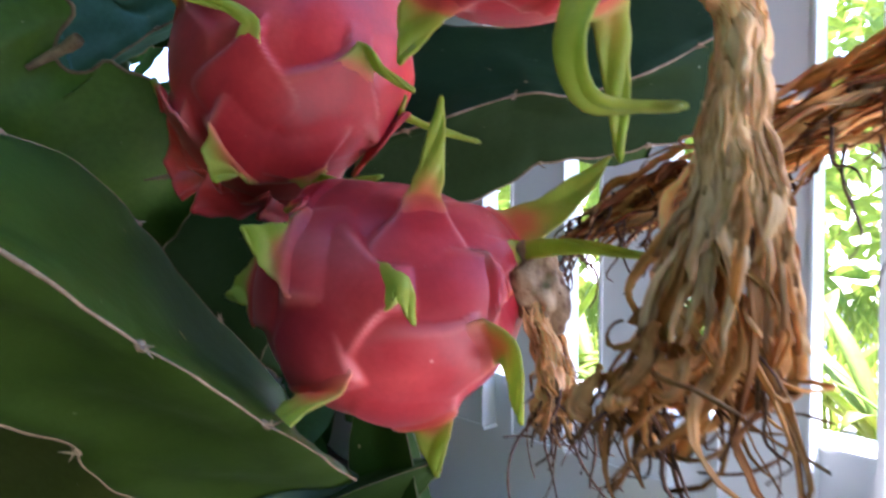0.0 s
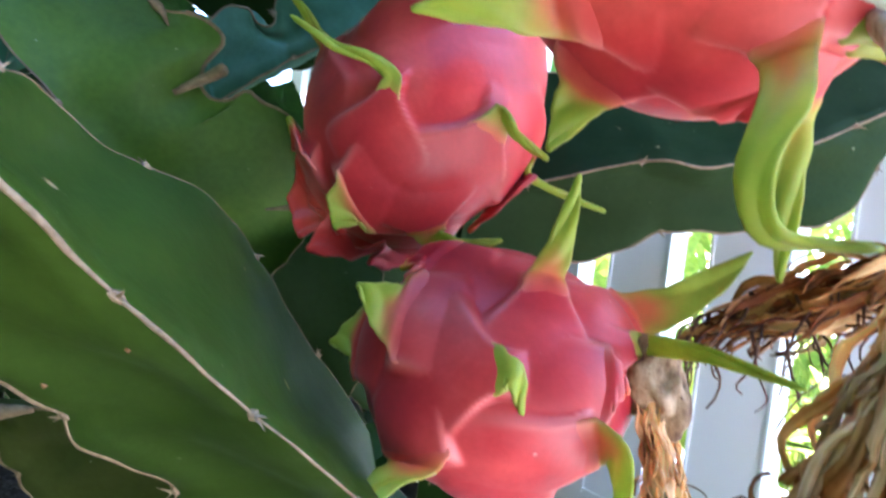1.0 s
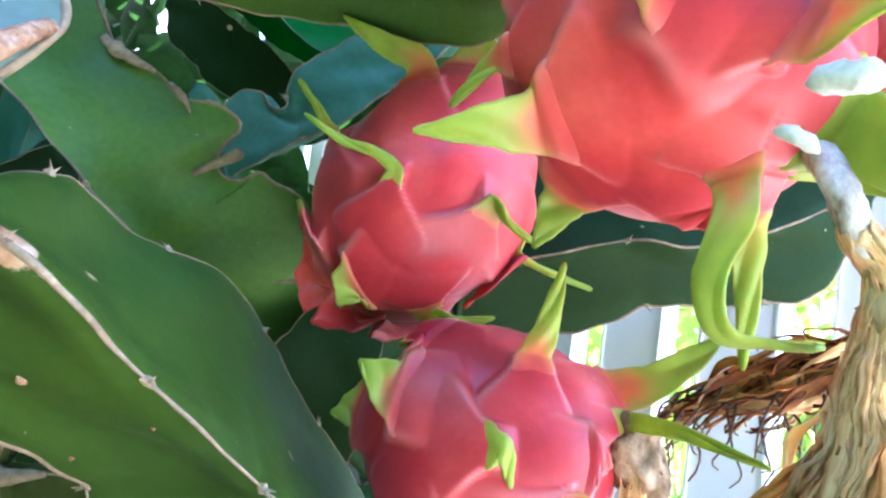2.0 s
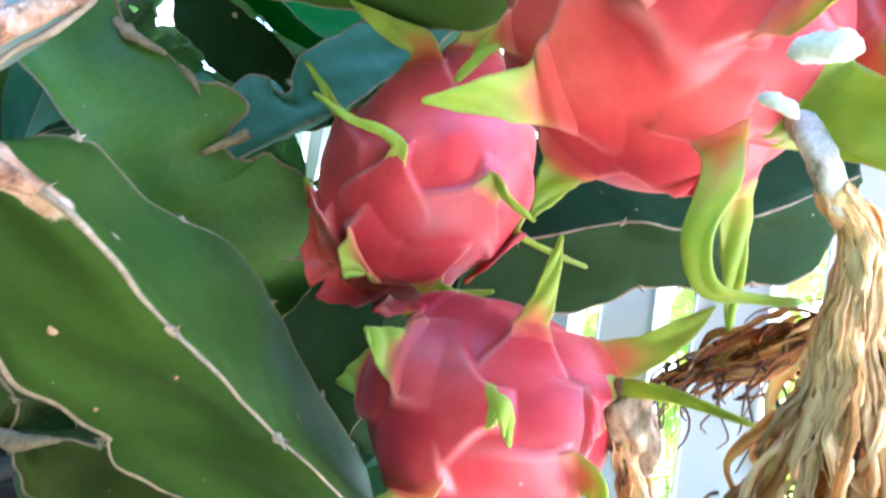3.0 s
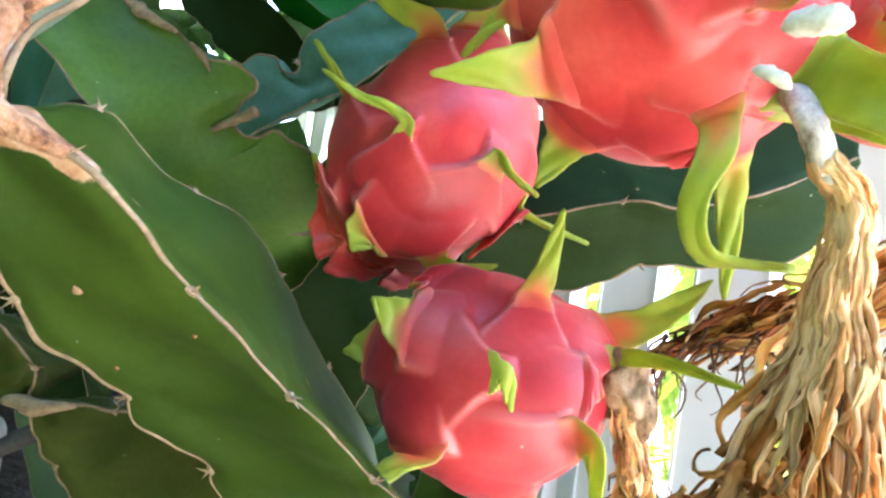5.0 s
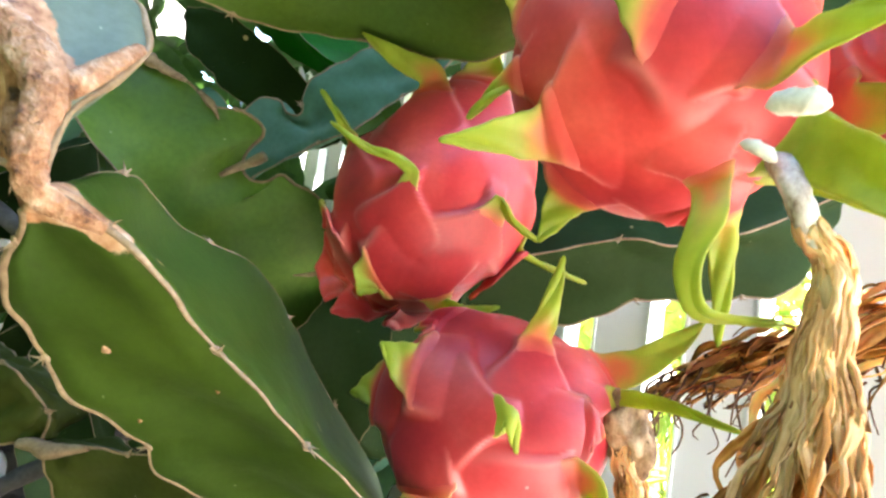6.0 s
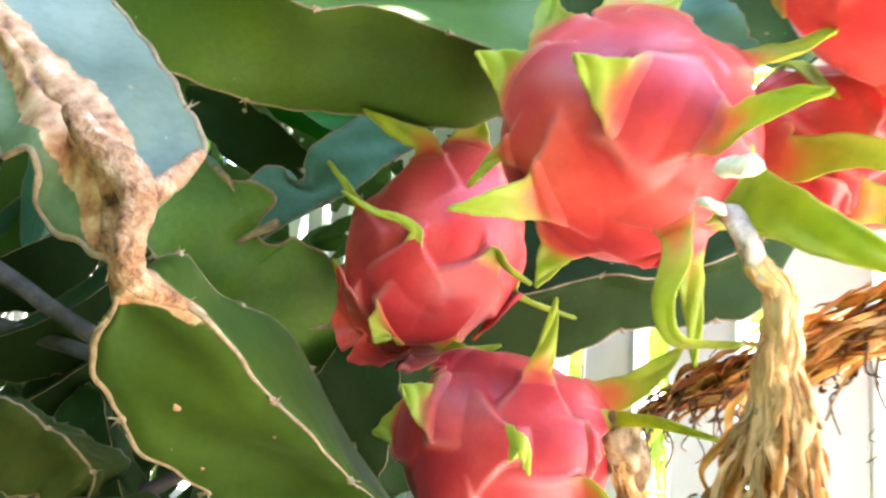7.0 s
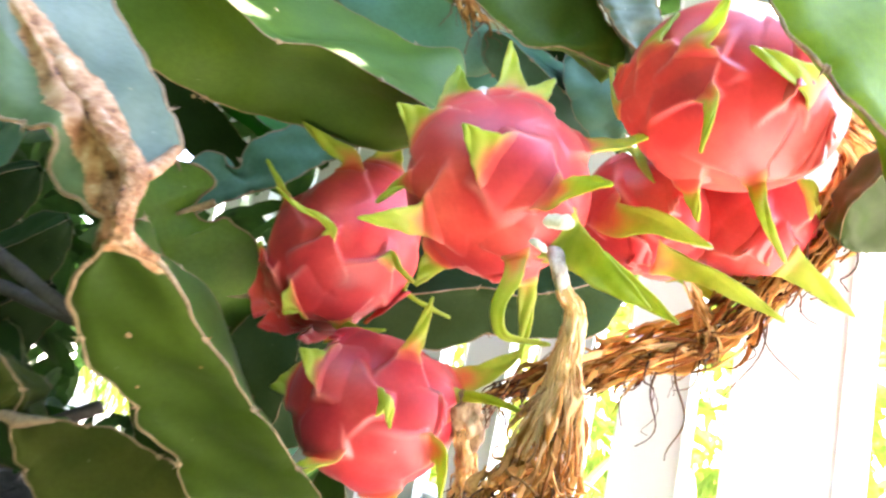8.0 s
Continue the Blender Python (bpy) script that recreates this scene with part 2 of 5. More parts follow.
# Kept dark so that the added ground throws little light up.
DARKGROUND = make_simple("low_bounce_ground", [(0.3, (0.030, 0.024, 0.018)), (0.6, (0.065, 0.052, 0.04)), (0.8, (0.11, 0.09, 0.07))], 30, 0.95, 0.9, None, 0, 0.01)
PAINT, _nt, _b = nodes_of("white_paint", 0.45, 0.4)
_nt.links.new(ramp(_nt, noise_fac(_nt, 3, 4), [(0.3, (0.86, 0.86, 0.87)), (0.7, (0.90, 0.90, 0.90))]), _b.inputs["Base Color"])
bump(_nt, _b, noise_fac(_nt, 90, 3, stretch=(1, 1, 0.1)), 0.08)
SOIL = make_simple("tan_ground", [(0.3, (0.40, 0.35, 0.28)), (0.55, (0.54, 0.48, 0.41)), (0.75, (0.64, 0.58, 0.51))], 9, 0.95, 0.6, None, 0, 0.01)
LEAF = make_simple("garden_leaf", [(0.3, (0.16, 0.27, 0.03)), (0.55, (0.34, 0.42, 0.05)), (0.75, (0.60, 0.58, 0.16))], 7, 0.5, 0.2, None, 0.35)
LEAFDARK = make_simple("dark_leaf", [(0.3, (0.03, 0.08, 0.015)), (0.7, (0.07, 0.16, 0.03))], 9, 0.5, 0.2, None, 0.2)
ORANGE = make_simple("orange_leaf", [(0.3, (0.45, 0.18, 0.03)), (0.7, (0.7, 0.38, 0.06))], 20, 0.6, 0.2, None, 0.3)


# ---- builders ----
def empty(name, at, label, category, group="", kind=""):
    ob = new(name)
    ob.location = at
    return tagged(ob, label, category, group, kind)


def part(name, mesh, material, parent, label=""):
    """One mesh object under a thing or a part; the mesh is in world coordinates."""
    ob = new(name, mesh)
    ob.data.materials.append(material)
    if parent is not None:
        ob.parent = parent
        top = parent
        off = Vector((0, 0, 0))
        while top is not None:
            off += top.location
            top = top.parent
        ob.location = -off
    if label:
        ob["label"] = label
    return ob


def mesh_from(verts, faces, smooth=True, name="m"):
    me = bpy.data.meshes.new(name)
    me.from_pydata([tuple(v) for v in verts], [], faces)
    if smooth:
        me.polygons.foreach_set("use_smooth", [True] * len(me.polygons))
    me.update()
    return me


def spline(ctrl, n):
    """n + 1 points of a smooth curve through the control points."""
    p = [np.array(c, float) for c in ctrl]
    p = [2 * p[0] - p[1]] + p + [2 * p[-1] - p[-2]]
    k = len(p) - 3
    out = []
    for i in range(n + 1):
        s = i / n * k
        j = min(int(s), k - 1)
        u = s - j
        a, b, c, d = p[j:j + 4]
        out.append(0.5 * (2 * b + (c - a) * u + (2 * a - 5 * b + 4 * c - d) * u * u + (3 * b - a - 3 * c + d) * u ** 3))
    return np.array(out)


def evenly(pts, n):
    """n + 1 points at even steps along a curve."""
    d = np.concatenate([[0], np.cumsum(np.linalg.norm(np.diff(pts, axis=0), axis=1))])
    at = np.linspace(0, d[-1], n + 1)
    return np.stack([np.interp(at, d, pts[:, c]) for c in range(3)], 1)


def unit(v):
    return v / (np.linalg.norm(v) + 1e-12)


def tangents(pts):
    g = np.gradient(pts, axis=0)
    return g / (np.linalg.norm(g, axis=1, keepdims=True) + 1e-12)


def sheet(rows, thick, attr=None, closed_name="sheet"):
    """A thin closed solid from a grid of points (n x m x 3); thick may be a grid."""
    n, m, _ = rows.shape
    gu = np.gradient(rows, axis=0)
    gv = np.gradient(rows, axis=1)
    nr = np.cross(gu, gv)
    nr /= np.linalg.norm(nr, axis=2, keepdims=True) + 1e-12
    t = np.broadcast_to(np.asarray(thick, float), (n, m))[..., None] / 2
    verts = np.concatenate([(rows + nr * t).reshape(-1, 3), (rows - nr * t).reshape(-1, 3)])
    N = n * m
    faces = []
    for i in range(n - 1):
        for j in range(m - 1):
            a, b, c, d = i * m + j, i * m + j + 1, (i + 1) * m + j + 1, (i + 1) * m + j
            faces.append((a, d, c, b))
            faces.append((a + N, b + N, c + N, d + N))
    ring = [j for j in range(m)] + [i * m + m - 1 for i in range(1, n)] + [(n - 1) * m + j for j in range(m - 2, -1, -1)] + [i * m for i in range(n - 2, 0, -1)]
    for a, b in zip(ring, ring[1:] + ring[:1]):
        faces.append((a, b, b + N, a + N))
    me = mesh_from(verts, faces, True, closed_name)
    for key, values in (attr or {}).items():
        at = me.attributes.new(key, "FLOAT", "POINT")
        v = np.asarray(values, float).reshape(-1)
        at.data.foreach_set("value", np.concatenate([v, v]))
    return me


def tube(pts, radii, sides=8, flat=1.0, lump=0.0, seed=0):
    """A closed tube along the points."""
    pts = np.asarray(pts, float)
    r = np.broadcast_to(np.asarray(radii, float), (len(pts),))
    tg = tangents(pts)
    ref = np.array([0.31, -0.87, 0.38])
    verts, faces = [], []
    side = unit(np.cross(tg[0], ref))
    rng = np.random.RandomState(seed)
    for i, (p, t) in enumerate(zip(pts, tg)):
        side = unit(side - t * np.dot(side, t))
        up = np.cross(t, side)
        for k in range(sides):
            a = 2 * math.pi * k / sides
            rr = r[i] * (1 + lump * (rng.rand() - 0.5))
            verts.append(p + side * math.cos(a) * rr + up * math.sin(a) * rr * flat)
    n = len(pts)
    for i in range(n - 1):
        for k in range(sides):
            k2 = (k + 1) % sides
            faces.append((i * sides + k, i * sides + k2, (i + 1) * sides + k2, (i + 1) * sides + k))
    faces.append(tuple(reversed(range(sides))))
    faces.append(tuple((n - 1) * sides + k for k in range(sides)))
    return mesh_from(verts, faces)


# ---- cactus stems ----
def stem_segment(label, edges, material, count=4, amp=0.004, core_back=0.0, cork=(0.0007,), group="cactus stems", n=72, wave=0.0012, seed=1, bare=False, scar=None, weights=None, pull=0.7):
    """A ribbed cactus stem: fleshy sides that sag between the edge curves, corky margins and spiny areoles in the notches."""
    rng = np.random.RandomState(seed)
    es = [evenly(spline(e, 140), n) for e in edges]
    core = sum(e * w for e, w in zip(es, weights or [1 / len(es)] * len(es))) + np.array([0, core_back, 0])
    thing = empty("cactus_stem", tuple(core[n // 2]), label, "cactus stem", group)
    s = np.linspace(0, 1, n + 1)
    tg = tangents(core)
    rims, phases = [], []
    for e in es:
        ph = rng.rand()
        x = count * s + ph
        fr = x - np.floor(x)
        scal = np.abs(np.sin(math.pi * fr)) ** 0.55 + 0.25 * np.sin(2 * math.pi * fr)
        out = e - core
        out /= np.linalg.norm(out, axis=1, keepdims=True) + 1e-9
        wob = 0.0012 * np.sin(s * 47 + ph * 9) * np.sin(s * 19 + ph * 5)
        rims.append((e + out * (amp * (scal - 0.6) + wob)[:, None], out))
        phases.append(ph)
    m = 13 if n > 40 else 7
    u = np.linspace(0, 1, m)[None, :, None]
    mats = material if isinstance(material, tuple) else (material,)
    sides, faces, slots, scars = [], [], [], []
    for k in range(len(es)):
        k2 = (k + 1) % len(es)
        A, Z = rims[k][0][:, None], rims[k2][0][:, None]
        C = (A + Z) / 2 + (core[:, None] - (A + Z) / 2) * pull
        g = A * (1 - u) ** 2 + 2 * C * u * (1 - u) + Z * u * u
        nr = np.cross(np.gradient(g, axis=0), np.gradient(g, axis=1))
        nr /= np.linalg.norm(nr, axis=2, keepdims=True) + 1e-12
        if np.sum(nr * ((A + Z) / 2 - core[:, None])) < 0:
            nr = -nr
            turn = True
        else:
            turn = False
        w = np.linalg.norm(A - Z, axis=2)
        swell = np.minimum(wave, w * 0.04)[..., None]
        g = g + nr * swell * np.sin(math.pi * u) * (np.sin(s * 13 + phases[k] * 7)[:, None, None] + np.sin(u * 7 + s[:, None, None] * 23 + phases[k2] * 6))
        g = g + nr * np.minimum(0.0032, w * 0.12)[..., None] * (1 - np.abs(2 * u - 1) ** 10)
        sides.append((g[:, :-1], turn))
        if scar is not None:
            rad = np.interp(s, np.linspace(0, 1, len(scar)), scar)
            d = np.linalg.norm(g[:, :-1, None, :] - es[0][None, None], axis=3)
            scars.append(np.clip(0.5 + np.max(rad[None, None] - d, axis=2) / 0.014, 0, 1))
    verts = np.concatenate([g for g, _ in sides], axis=1)
    R = verts.shape[1]
    for i in range(n):
        for j in range(R):
            j2 = (j + 1) % R
            f = (i * R + j, i * R + j2, (i + 1) * R + j2, (i + 1) * R + j)
            faces.append(f[::-1] if sides[0][1] else f)
            side, at = divmod(j, m - 1)
            slots.append((side if at < m // 2 else (side + 1) % len(es)) % len(mats))
    for i in (0, n):
        faces.append(tuple(range(i * R, i * R + R)))
        slots.append(0)
    verts = verts.reshape(-1, 3)
    scars = [np.concatenate(scars, axis=1).reshape(-1)] if scar is not None else []
    me = mesh_from(verts, faces)
    if scar is not None:
        me.attributes.new("scar", "FLOAT", "POINT").data.foreach_set("value", np.concatenate(scars))
    flesh = part("flesh", me, mats[0], thing)
    for x in mats[1:]:
        flesh.data.materials.append(x)
    me.polygons.foreach_set("material_index", slots)
    ends = np.empty(len(me.edges) * 2, int)
    me.edges.foreach_get("vertices", ends)
    ends = ends.reshape(-1, 2)
    rimmed = (ends[:, 0] % R % (m - 1) == 0) & (np.abs(ends[:, 0] - ends[:, 1]) == R)
    me.attributes.new("sharp_edge", "BOOLEAN", "EDGE").data.foreach_set("value", rimmed)
    for k, (ee, out) in enumerate(rims):
        ph = phases[k]
        r = cork[k % len(cork)]
        if not isinstance(r, float):
            r = np.interp(s, np.linspace(0, 1, len(r)), r)
        rr = r * (1 + 0.25 * np.sin(s * 37 + ph * 5) * np.sin(s * 13 + ph))
        r = float(np.max(r))
        if r > 0.003:
            part("corky_scar", tube(ee - out * r * 0.35, rr, 14, 0.8, 0.05, seed), BARK, thing, "brown corky scar")
        else:
            part("corky_margin", tube(ee, rr, 6, 1.0, 0.25, seed), CORK, thing)
        if bare:
            continue
        nr = np.cross(tg, out)
        for q in range(int(np.ceil(count)) + 1):
            si = (q - ph) / count
            if 0.03 < si < 0.97:
                i = int(round(si * n))
                areole(ee[i], out[i], tg[i], nr[i], thing, rng)
    return thing


def areole(p, out, tg, nr, parent, rng):
    """A small woolly cushion with a few short spines."""
    bm = bmesh.new()
    bmesh.ops.create_icosphere(bm, subdivisions=1, radius=1.0)
    for v in bm.verts:
        c = np.array(v.co) * (1 + 0.35 * (rng.rand() - 0.5))
        v.co = Vector(p + out * c[0] * 0.0015 + tg * c[1] * 0.0024 + nr * c[2] * 0.0016)
    for k in range(3):
        d = unit(out * 0.8 + tg * rng.uniform(-1, 1) + nr * rng.uniform(-0.9, 0.9))
        a = unit(np.cross(d, tg + 0.1))
        b = np.cross(d, a)
        ln = rng.uniform(0.003, 0.006)
        vs = [bm.verts.new(Vector(p + out * 0.001 + (a * math.cos(q) + b * math.sin(q)) * 0.0007)) for q in (0, 2.1, 4.2)]
        tip = bm.verts.new(Vector(p + out * 0.001 + d * ln))
        for q in range(3):
            bm.faces.new((vs[q], vs[(q + 1) % 3], tip))
    me = bpy.data.meshes.new("areole")
    bm.to_mesh(me)
    bm.free()
    part("areole", me, THORN, parent)


# ---- fruits ----
def scab(stem, at, r):
    """A round corky scab on the stem's skin."""
    flesh = [c for c in stem.children if c.name.startswith("flesh")][0]
    v = min(flesh.data.vertices, key=lambda w: (w.co - Vector(at)).length)
    nr = np.array(v.normal)
    inner = np.mean([w.co for w in flesh.data.vertices if (w.co - v.co).length < 0.06], axis=0)
    nr = nr if nr @ (np.array(v.co) - inner) > 0 else -nr
    a = unit(np.cross(nr, (0.3, 0.2, 0.9)))
    b = np.cross(nr, a)
    verts, faces = [np.array(v.co) + nr * r * 0.55], []
    for i, (k, h) in enumerate(((0.6, 0.5), (1.0, -0.35))):
        for q in range(10):
            fi = 0.628 * q
            w = r * k * (1 + 0.22 * math.sin(fi * 3 + r * 9000))
            verts.append(np.array(v.co) + (a * math.cos(fi) + b * math.sin(fi)) * w + nr * h * r)
    for q in range(10):
        q2 = (q + 1) % 10
        faces += [(0, 1 + q, 1 + q2), (1 + q, 11 + q, 11 + q2, 1 + q2)]
    part("scab", mesh_from(verts, faces), BARK, stem)


class Body:
    """An egg-shaped body: centre, unit axis towards the blossom end, half length, radius, and how much wider it grows towards that end."""

    def __init__(self, centre, axis, half, radius, taper):
        self.c, self.a, self.h, self.r, self.k = np.array(centre, float), unit(np.array(axis, float)), half, radius, taper
        self.plates = []

    def surf(self, p, off=0.0):
        q = np.asarray(p, float) - self.c
        al = q @ self.a
        pe = np.linalg.norm(q - self.a * al)
        k = 1.0
        for _ in range(6):
            k = 1 / math.sqrt((al / self.h) ** 2 + (pe / (self.r * (1 + self.k * min(1, max(-1, k * al / self.h))))) ** 2 + 1e-12)
        return self.c + q * k + self.normal(p) * off

    def normal(self, p):
        q = np.asarray(p, float) - self.c
        al = q @ self.a
        return unit(self.a * al / self.h ** 2 + (q - self.a * al) / self.r ** 2)


def fruit(label, centre, axis, half, radius, taper=0.0, seed=0):
    body = Body(centre, axis, half, radius, taper)
    thing = empty("dragon_fruit", tuple(body.c - np.array([0, 0, radius])), label, "dragon fruit", "ripening dragon fruits")
    rng = np.random.RandomState(seed)
    a = body.a
    s1 = unit(np.cross(a, (0.2, 0.4, 0.9)))
    s2 = np.cross(a, s1)
    nl, na = 150, 220
    th, fi = np.meshgrid(np.linspace(0, math.pi, nl + 1), 2 * math.pi * np.arange(na) / na, indexing="ij")
    ph = rng.rand(3) * 6
    rr = 1 + taper * -np.cos(th) + 0.012 * np.sin(3 * fi + ph[0] + 2.2 * th) * np.sin(th) + 0.008 * np.sin(5 * fi + ph[1] - 3 * th) * np.sin(th)
    ring = s1 * np.cos(fi)[..., None] + s2 * np.sin(fi)[..., None]
    verts = body.c + a * (-np.cos(th) * half)[..., None] + ring * (np.sin(th) * radius * (rr - 0.012))[..., None]
    faces = []
    for i in range(nl):
        for k in range(na):
            k2 = (k + 1) % na
            faces.append((i * na + k, i * na + k2, (i + 1) * na + k2, (i + 1) * na + k))
    body.skin = part("skin", mesh_from(verts.reshape(-1, 3), faces), SKIN, thing)
    thing_body[thing.name] = body
    return thing


thing_body = {}


def plate_width(q, plate, width):
    """How wide a scale is along its foot, from 0 where it begins to 1 where the tip leaves the skin."""
    q = np.clip(np.asarray(q, float), 0, 1)
    grow = 0.3 + 0.7 * np.sin(np.clip(q / 0.42, 0, 1) * math.pi / 2)
    e = np.clip((q - 0.34) / 0.66, 0, 1)
    e = e * e * (3 - 2 * e)
    return plate * grow * (1 - e) + width * 1.5 * e


def swell(body):
    """Raises the skin under the foot of every scale, with a pale ridge along its sides."""
    me = body.skin.data
    co = np.empty(len(me.vertices) * 3)
    me.vertices.foreach_get("co", co)
    co = co.reshape(-1, 3)
    q = co - body.c
    al = q @ body.a
    nr = body.a * (al / body.h ** 2)[:, None] + (q - al[:, None] * body.a) / body.r ** 2
    nr /= np.linalg.norm(nr, axis=1, keepdims=True)
    tops, ridges = [np.zeros(len(co))], [np.zeros(len(co))]
    for P, B, plate, width in body.plates:
        w = B - P
        mid = body.normal((P + B) / 2)
        lat = unit(np.cross(mid, w))
        d = co - P
        k = d @ w / (w @ w)
        v = np.abs(d @ lat) / (plate_width(k, plate, width) / 2)
        rise = np.clip((k + 0.1) / 1.0, 0, 1) ** 1.3 * np.clip((1.25 - k) / 0.25, 0, 1)
        x = np.clip((1.2 - v) / 0.42, 0, 1)
        edge = x * x * (3 - 2 * x)
        line = np.exp(-((v - 0.92) / 0.11) ** 2)
        facing = nr @ mid > 0.2
        tops.append(np.where(facing, rise * (0.0036 * edge + 0.0008 * line), 0))
        ridges.append(np.where(facing, np.clip(k * 1.6, 0, 1) * rise * line, 0))
    winner = np.argmax(np.array(tops), axis=0)
    me.attributes.new("ridge", "FLOAT", "POINT").data.foreach_set("value", np.array(ridges)[winner, np.arange(len(co))])
    me.vertices.foreach_set("co", (co + nr * np.max(tops, axis=0)[:, None]).reshape(-1))
    me.update()


def bract(thing, start, base, tip, plate, width, via=(), green=0.0, leafy=0.35, turn=0.0):
    """A leafy scale: a broad plate hugs the skin from start to base, its sides draw together in two ridges, and the narrow tip stands free.
    via: places that the tip passes; green: shifts where the pink turns lime; leafy: how broad the tip stays."""
    bd = thing_body[thing.name]
    B, P = bd.surf(np.array(base, float)), bd.surf(np.array(start, float))
    T = np.array(tip, float)
    n0 = bd.normal(B)
    dt = B - P
    dt = unit(dt - n0 * (dt @ n0))
    nh, nf, m = 12, 22, 17
    TOP = 0.0044
    bd.plates.append((P, B, plate, width))
    foot = [bd.surf(P + (B - P) * (0.5 + 0.5 * i / nh)) for i in range(nh)]
    B0 = B + n0 * TOP
    first = np.array(via[0], float) if len(via) else T
    L = np.linalg.norm(first - B0)
    lead = B0 + (dt * 0.65 + unit(first - B0) * 0.35) * L * 0.28
    free = evenly(spline([B0, lead] + [np.array(v, float) for v in via] + [T], 120), nf)
    rng = np.random.RandomState(int(abs(B[0] * 9973 + B[2] * 7919) * 1000) % 100000)
    tw, wv, bend = rng.uniform(-0.25, 0.25) * min(1, L / 0.03) + turn, rng.rand() * 6, rng.uniform(0.10, 0.26) * min(1, L / 0.03)
    k = nh + nf + 1
    grid, thick, rim, along = np.empty((k, m, 3)), np.empty((k, m)), np.zeros((k, m)), np.zeros((k, m))
    cl = np.concatenate([np.array(foot), free])
    tgs = tangents(cl)
    side = unit(np.cross(n0, dt))
    for i in range(k):
        q, fq = min(1.0, 0.5 + 0.5 * i / nh), max(0.0, (i - nh) / nf)
        if i < nh:
            nn = bd.normal(cl[i])
            li = unit(np.cross(nn, B - P))
            li = li if li @ side > 0 else -li
        else:
            li = unit(side - tgs[i] * (side @ tgs[i]))
            side = li
            nn = unit(np.cross(tgs[i], li))
            if fq == 0 and nn @ n0 < 0:
                flip = -1
            elif fq == 0:
                flip = 1
            nn = nn * flip
        lt = unit(li * math.cos(tw * fq) + nn * math.sin(tw * fq))
        up = unit(nn * math.cos(tw * fq) - li * math.sin(tw * fq))
        if fq == 0:
            w = float(plate_width(q, plate, width)) * 0.97
        else:
            w = width * max(0.03, (1 - leafy) * (1 - fq) ** 1.05 + leafy * (1 - fq ** 2.6) * (1 - 0.12 * math.sin(math.pi * fq)) + 0.45 * math.exp(-fq / 0.13))
        hug = 1.0 if fq == 0 else max(0.0, 1 - fq / 0.22) ** 1.5
        for j in range(m):
            u = 2 * j / (m - 1) - 1
            wj = w * (1 + 0.05 * math.sin(i * 0.55 + wv + (2 if u > 0 else 0)) + 0.03 * math.sin(i * 1.3 + wv))
            p = cl[i] + lt * (u * wj * 0.5) + up * ((u * u - 0.3) * wj * bend * min(1, fq * 3)) + up * (0.0005 * math.sin(u * 4 + i * 0.5 + wv) * min(1, fq * 3))
            e = (q - 0.5) * 2
            rise = -0.0018 + (TOP + 0.0018) * e ** 1.3 * (0.72 + 0.28 * abs(u) ** 1.5)
            ps = bd.surf(p, rise)
            grid[i, j] = ps * hug + p * (1 - hug)
            thick[i, j] = (0.0012 + 0.0018 * min(1, max(0, q - 0.5) * 2) * (1 - 0.45 * fq)) * (1 - 0.72 * abs(u) ** 2.5) * (0.45 if fq > 0.97 else 1)
            rim[i, j] = (abs(u) ** 5 * min(1, q * 1.6) if fq == 0 else abs(u) ** 6 * 0.6) * (0.25 if green < -0.5 else 1.0)
            a = 0.38 * q if fq == 0 else 0.38 + 0.62 * fq
            along[i, j] = a + (green * min(1, max(0, (a - 0.24) / 0.14)) if green > 0 else green * min(1, a / 0.3)) + abs(u) ** 2 * 0.12 * min(1, max(0, (a - 0.28) / 0.12))
    return part("scale", sheet(grid, thick, {"along": np.clip(along, 0, 1), "rim": rim}), SCALE, thing)


def dried_tip(thing, a, b, r):
    """A rounded, whitish withered scale end."""
    p = np.array(a, float)[None] + (np.array(b, float) - np.array(a, float))[None] * np.linspace(0, 1, 12)[:, None]
    p[:, 2] += 0.0015 * np.sin(np.linspace(0, 3.14, 12))
    part("dried_tip", tube(p, r * np.sqrt(np.maximum(0.01, 1 - (np.linspace(-1, 1, 12)) ** 2)), 12, 0.6, 0.45, 3), WHITISH, thing, "whitish dried scale end")


def crumple_grid(grid, amount, seed):
    """Pushes a grid of points about, as in crumpled paper."""
    o = Vector((seed % 97, seed % 31, seed % 13))
    for i in range(grid.shape[0]):
        for j in range(grid.shape[1]):
            p = Vector(grid[i, j])
            grid[i, j] += np.array(noise.noise_vector(p * 130 + o)) * amount + np.array(noise.noise_vector(p * 330 + o)) * amount * 0.5 + np.array(noise.noise_vector(p * 800 + o)) * amount * 0.25


